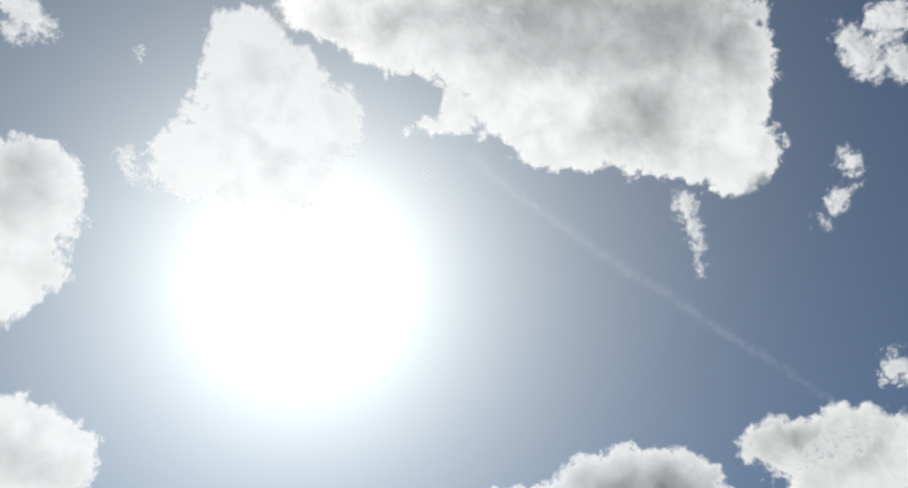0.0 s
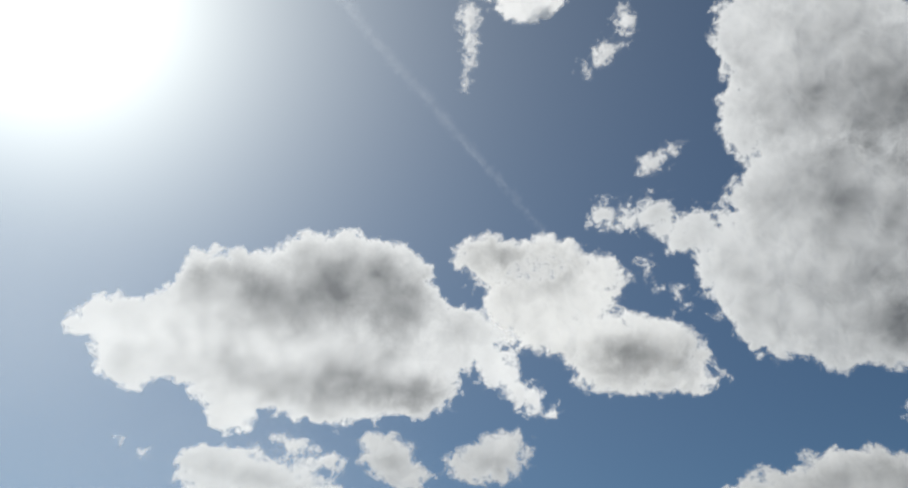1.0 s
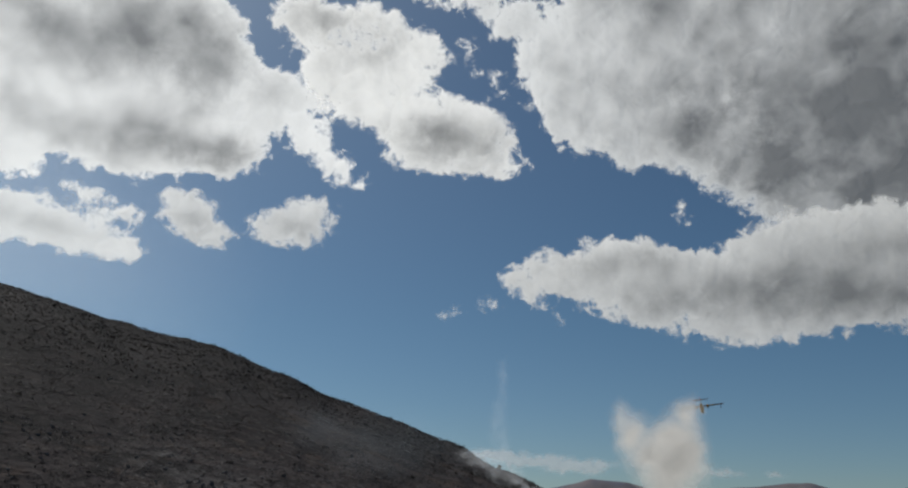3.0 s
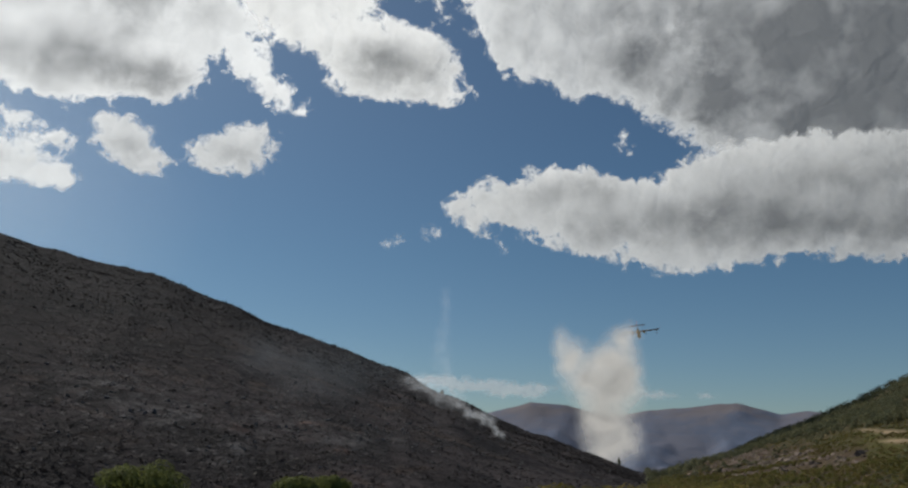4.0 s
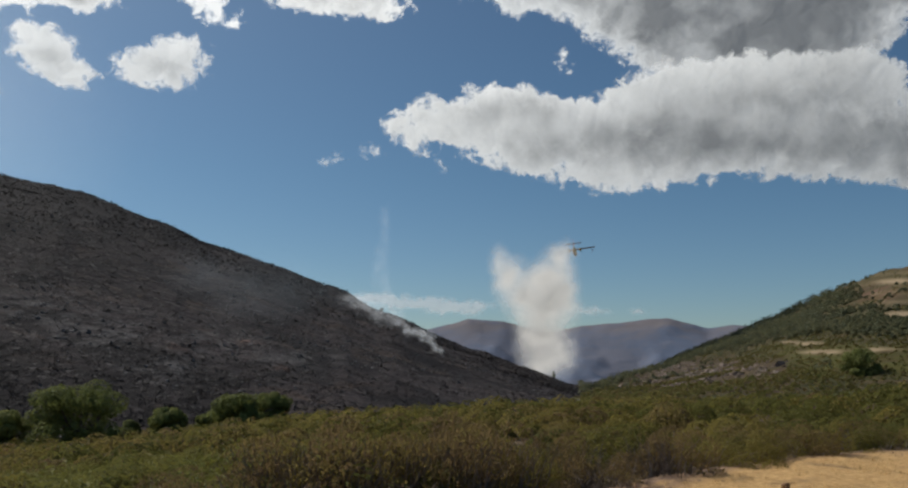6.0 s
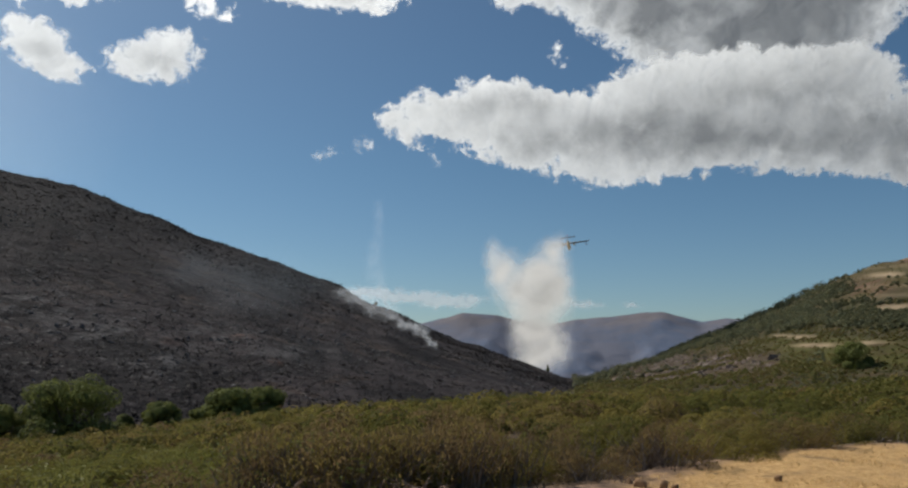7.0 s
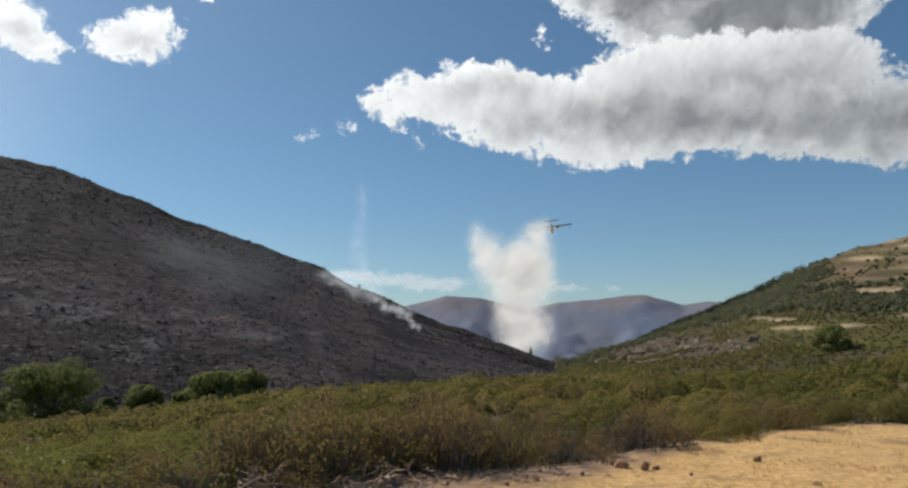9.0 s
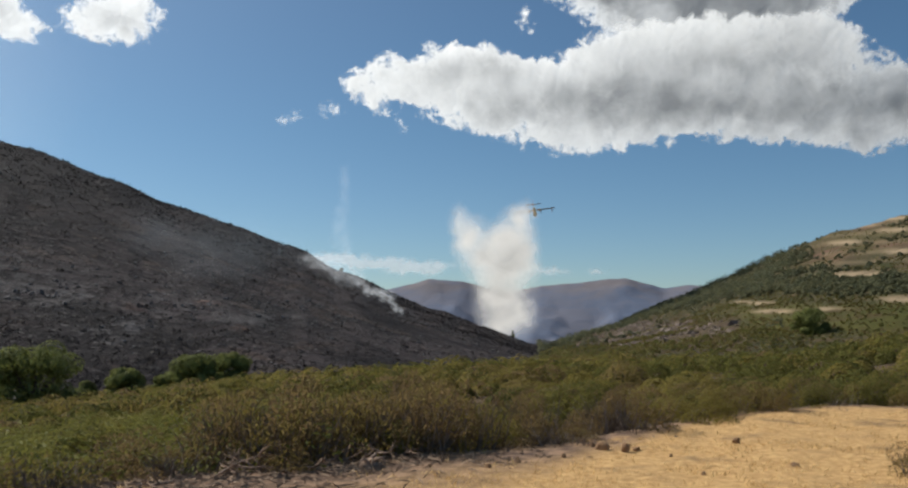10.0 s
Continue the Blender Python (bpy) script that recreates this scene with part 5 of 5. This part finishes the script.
def pine(az, r, tall):
    """A small dark conifer: straight stem, whorls of short drooping limbs with needles."""
    ob = tagged(thing("pine", pose(*spot(az, r))), "small dark pine standing on the burnt crest", "tree")
    part("trunk", tube([(0, 0, -0.4), (0.05, 0, 0.5 * tall), (0, 0, tall)], [0.14, 0.09, 0.02], 7), wood_mat, ob)
    g = np.random.default_rng(77)
    up = np.repeat(np.linspace(0.12, 0.97, 16), 6)
    turn, out = g.uniform(0, 2 * np.pi, len(up)), 0.3 * tall * (1.02 - up) * g.uniform(0.5, 1.0, len(up))
    c = np.stack([out * np.cos(turn), out * np.sin(turn), tall * up - 0.2 * out], 1)
    size = 0.25 + 0.35 * (1 - up)
    v, f, t = leaves(c, np.stack([size, size, 0.5 * size], 1), np.full(len(c), 40), np.full(len(c), 0.16), np.full(len(c), 0.05), 0.1, 0.3, False, 0.3, 78)
    crown = new("crown", mesh_of("crown", v, f, False, {"tone": t}, tree_mat))
    crown.parent = ob
    return ob


pine(-5.2, 560, 5.0)
tree(6.5, 535, 3.2, 1.7, 0.05, 12, "lone small dark tree standing on the burnt crest", "")


# ---- on the dry grass ----


def grass():
    """Short dry blades in tufts."""
    n = 30000
    az, r = scatter(n, -40, 45, 6.5, 21, 1.3)
    ok = r < soft(HEATH_EDGE, az) + 0.6
    az, r = az[ok], r[ok]
    x, y = -np.sin(np.radians(az)) * r, np.cos(np.radians(az)) * r
    ok = fbm(x / 0.7, y / 0.7, 3, 33) + 0.35 * rng.normal(size=len(r)) - 0.9 * np.clip((r - soft(HEATH_EDGE, az) + 1.6) / 1.2, 0, 1) > 0.02
    p = spot(az[ok], r[ok])
    n = len(p)
    k = 3
    p = np.repeat(p, k, 0) + np.concatenate([rng.normal(size=(n * k, 2)) * 0.03, np.zeros((n * k, 1))], 1)
    high = 0.02 + 0.05 * rng.random(n * k) ** 2
    a = rng.uniform(0, 2 * np.pi, n * k)
    side = np.stack([np.cos(a), np.sin(a), 0 * a], 1) * 0.006
    tip = p + np.stack([rng.normal(size=n * k) * 0.03, rng.normal(size=n * k) * 0.03, high], 1)
    v = np.stack([p - side, p + side, tip], 1).reshape(-1, 3)
    s = Shader("dry_blades")
    c = s.mix(s.random(), (0.5, 0.33, 0.14), (0.75, 0.54, 0.27))
    pass_on = s.node("ShaderNodeBsdfTranslucent")
    s.put(pass_on.inputs["Color"], c)
    return stuff("dry_grass", v, np.arange(len(v)).reshape(-1, 3), {}, s.done(s.blend(0.62, s.principled(c, 0.8, spec=0.2), pass_on.outputs[0])), "short dry straw-coloured grass tufts", "grass")


grass()


def field_stone(az, r, size, seed, label):
    g = np.random.default_rng(seed)
    bm = bmesh.new()
    bmesh.ops.create_icosphere(bm, subdivisions=2, radius=size)
    stretch = g.uniform(0.7, 1.3, 3)
    cuts = g.normal(size=(7, 3))
    cuts /= np.linalg.norm(cuts, axis=1)[:, None]
    for v in bm.verts:
        p = np.array(v.co) * stretch
        for c in cuts:
            over = p @ c - 0.62 * size
            if over > 0:
                p = p - c * over * 0.9
        v.co = p + g.normal(size=3) * 0.02 * size
    me = bpy.data.meshes.new("stone")
    bm.to_mesh(me)
    bm.free()
    me.materials.append(field_mat)
    ob = tagged(new("stone", me), label, "stone", "stones on the grass")
    ob.matrix_world = pose(*(spot(az, r) + np.array((0, 0, 0.35 * size))), 0, 0, seed * 40)
    return ob


field_mat = stone_material("field_stone", (0.34, 0.2, 0.11), (0.5, 0.34, 0.2))
for k, (az, r, size) in enumerate(((-11.0, 11.3, 0.13), (-10.4, 11.6, 0.08), (-12.6, 11.2, 0.1), (-13.3, 11.3, 0.06), (-19.6, 12.0, 0.08), (-15.5, 10.9, 0.04), (-8.5, 10.7, 0.05), (-17.5, 9.8, 0.05), (-23, 10.5, 0.06), (-5.5, 10.2, 0.06), (-3.5, 9.6, 0.05))):
    field_stone(az, r, 0.75 * size, k + 1, "brown stone half sunk in the dry grass")


def debris():
    """Bits of dead twig and bark strewn along the edge of the scrub."""
    n = 2600
    az = rng.uniform(-34, 26, n)
    az = az[rng.random(n) < np.clip((az + 9) / 9, 0.08, 1)]
    n = len(az)
    r = soft(HEATH_EDGE, az) + rng.normal(size=n) * 0.55 - 0.2
    p = spot(az, r) + np.array((0, 0, 0.012))
    turn, length = rng.uniform(0, np.pi, n), rng.uniform(0.03, 0.13, n) * np.where(az > -4, 1.25, 0.7)
    a = np.stack([np.cos(turn), np.sin(turn), 0.25 * rng.normal(size=n)], 1) * length[:, None]
    b = np.stack([-np.sin(turn), np.cos(turn), 0 * turn], 1) * rng.uniform(0.005, 0.014, n)[:, None]
    lift = np.array((0, 0, 0.015))
    v = np.stack([p - a, p - b, p + a, p + b, p + lift], 1).reshape(-1, 3)
    f = np.array([(0, 1, 4), (1, 2, 4), (2, 3, 4), (3, 0, 4)])[None] + 5 * np.arange(n)[:, None, None]
    return stuff("twig_litter", v, f.reshape(-1, 3), {}, stone_material("twig_litter", (0.2, 0.135, 0.09), (0.42, 0.3, 0.2)), "dead twigs and bark strewn along the scrub's edge", "litter")


debris()


def dead_branch(az, r, length, seed):
    """A bleached fallen branch with forked twigs."""
    g = random.Random(seed)
    ob = tagged(thing("dead_branch", pose(*(spot(az, r) + np.array((0, 0, 0.05))), 0, 0, g.uniform(0, 360))), "bleached dead branch lying at the edge of dry grass", "branch", "dead branches on the ground")
    line = [(0, 0, 0)]
    for k in range(4):
        x, y, z = line[-1]
        line.append((x + length / 4, y + g.uniform(-0.1, 0.1) * length, max(0.0, z + g.uniform(-0.05, 0.12) * length)))
    part("stem", tube(line, [0.015, 0.013, 0.011, 0.008, 0.003], 6), bleached_mat, ob)
    for k in range(6):
        i = g.randint(1, 3)
        x, y, z = line[i]
        d = Vector((g.uniform(0.2, 1), g.uniform(-1, 1), g.uniform(0, 0.9))).normalized() * length * g.uniform(0.25, 0.45)
        part("twig", tube([(x, y, z), (x + d.x * 0.5, y + d.y * 0.5, z + d.z * 0.6), (x + d.x, y + d.y, z + d.z)], [0.009, 0.006, 0.002], 5), bleached_mat, ob)
    return ob


def dead_stump(az, r, seed):
    """A bleached root stock with arched broken limbs."""
    g = random.Random(seed)
    ob = tagged(thing("dead_stump", pose(*(spot(az, r) - np.array((0, 0, 0.03))))), "bleached dead root stock with broken arched limbs", "stump")
    stock = bmesh.new()
    bmesh.ops.create_icosphere(stock, subdivisions=2, radius=0.13)
    for v in stock.verts:
        v.co = Vector((v.co.x * 1.3, v.co.y, v.co.z * 0.8 + 0.06)) * (1 + 0.35 * noise.noise(v.co * 9))
    part("stock", stock, bleached_mat, ob)
    for k in range(9):
        a, out, up = g.uniform(0, 2 * math.pi), g.uniform(0.14, 0.3), g.uniform(0.05, 0.2)
        c, s = math.cos(a), math.sin(a)
        line = [(0.05 * c, 0.05 * s, 0.06), (0.35 * out * c, 0.35 * out * s, 0.85 * up), (0.7 * out * c + 0.03, 0.7 * out * s, up), (out * c, out * s + 0.03, g.uniform(0.0, 0.7) * up)]
        part("limb", tube(line, [0.036, 0.027, 0.02, 0.01], 7), bleached_mat, ob)
    return ob


dead_stump(4.4, 9.6, 5).scale = (0.75, 0.75, 0.85)
for k, (az, r, length) in enumerate(((4.0, 9.9, 0.55), (3.4, 10.1, 0.5), (4.8, 10.0, 0.45), (9.5, 9.7, 0.6), (10.8, 9.5, 0.5), (12.0, 9.6, 0.5), (7.5, 9.8, 0.5), (14.5, 9.2, 0.6), (2.0, 10.3, 0.4), (17, 9.0, 0.6), (8.6, 9.5, 0.4), (13.2, 9.3, 0.4))):
    dead_branch(az, r, length, k + 60)
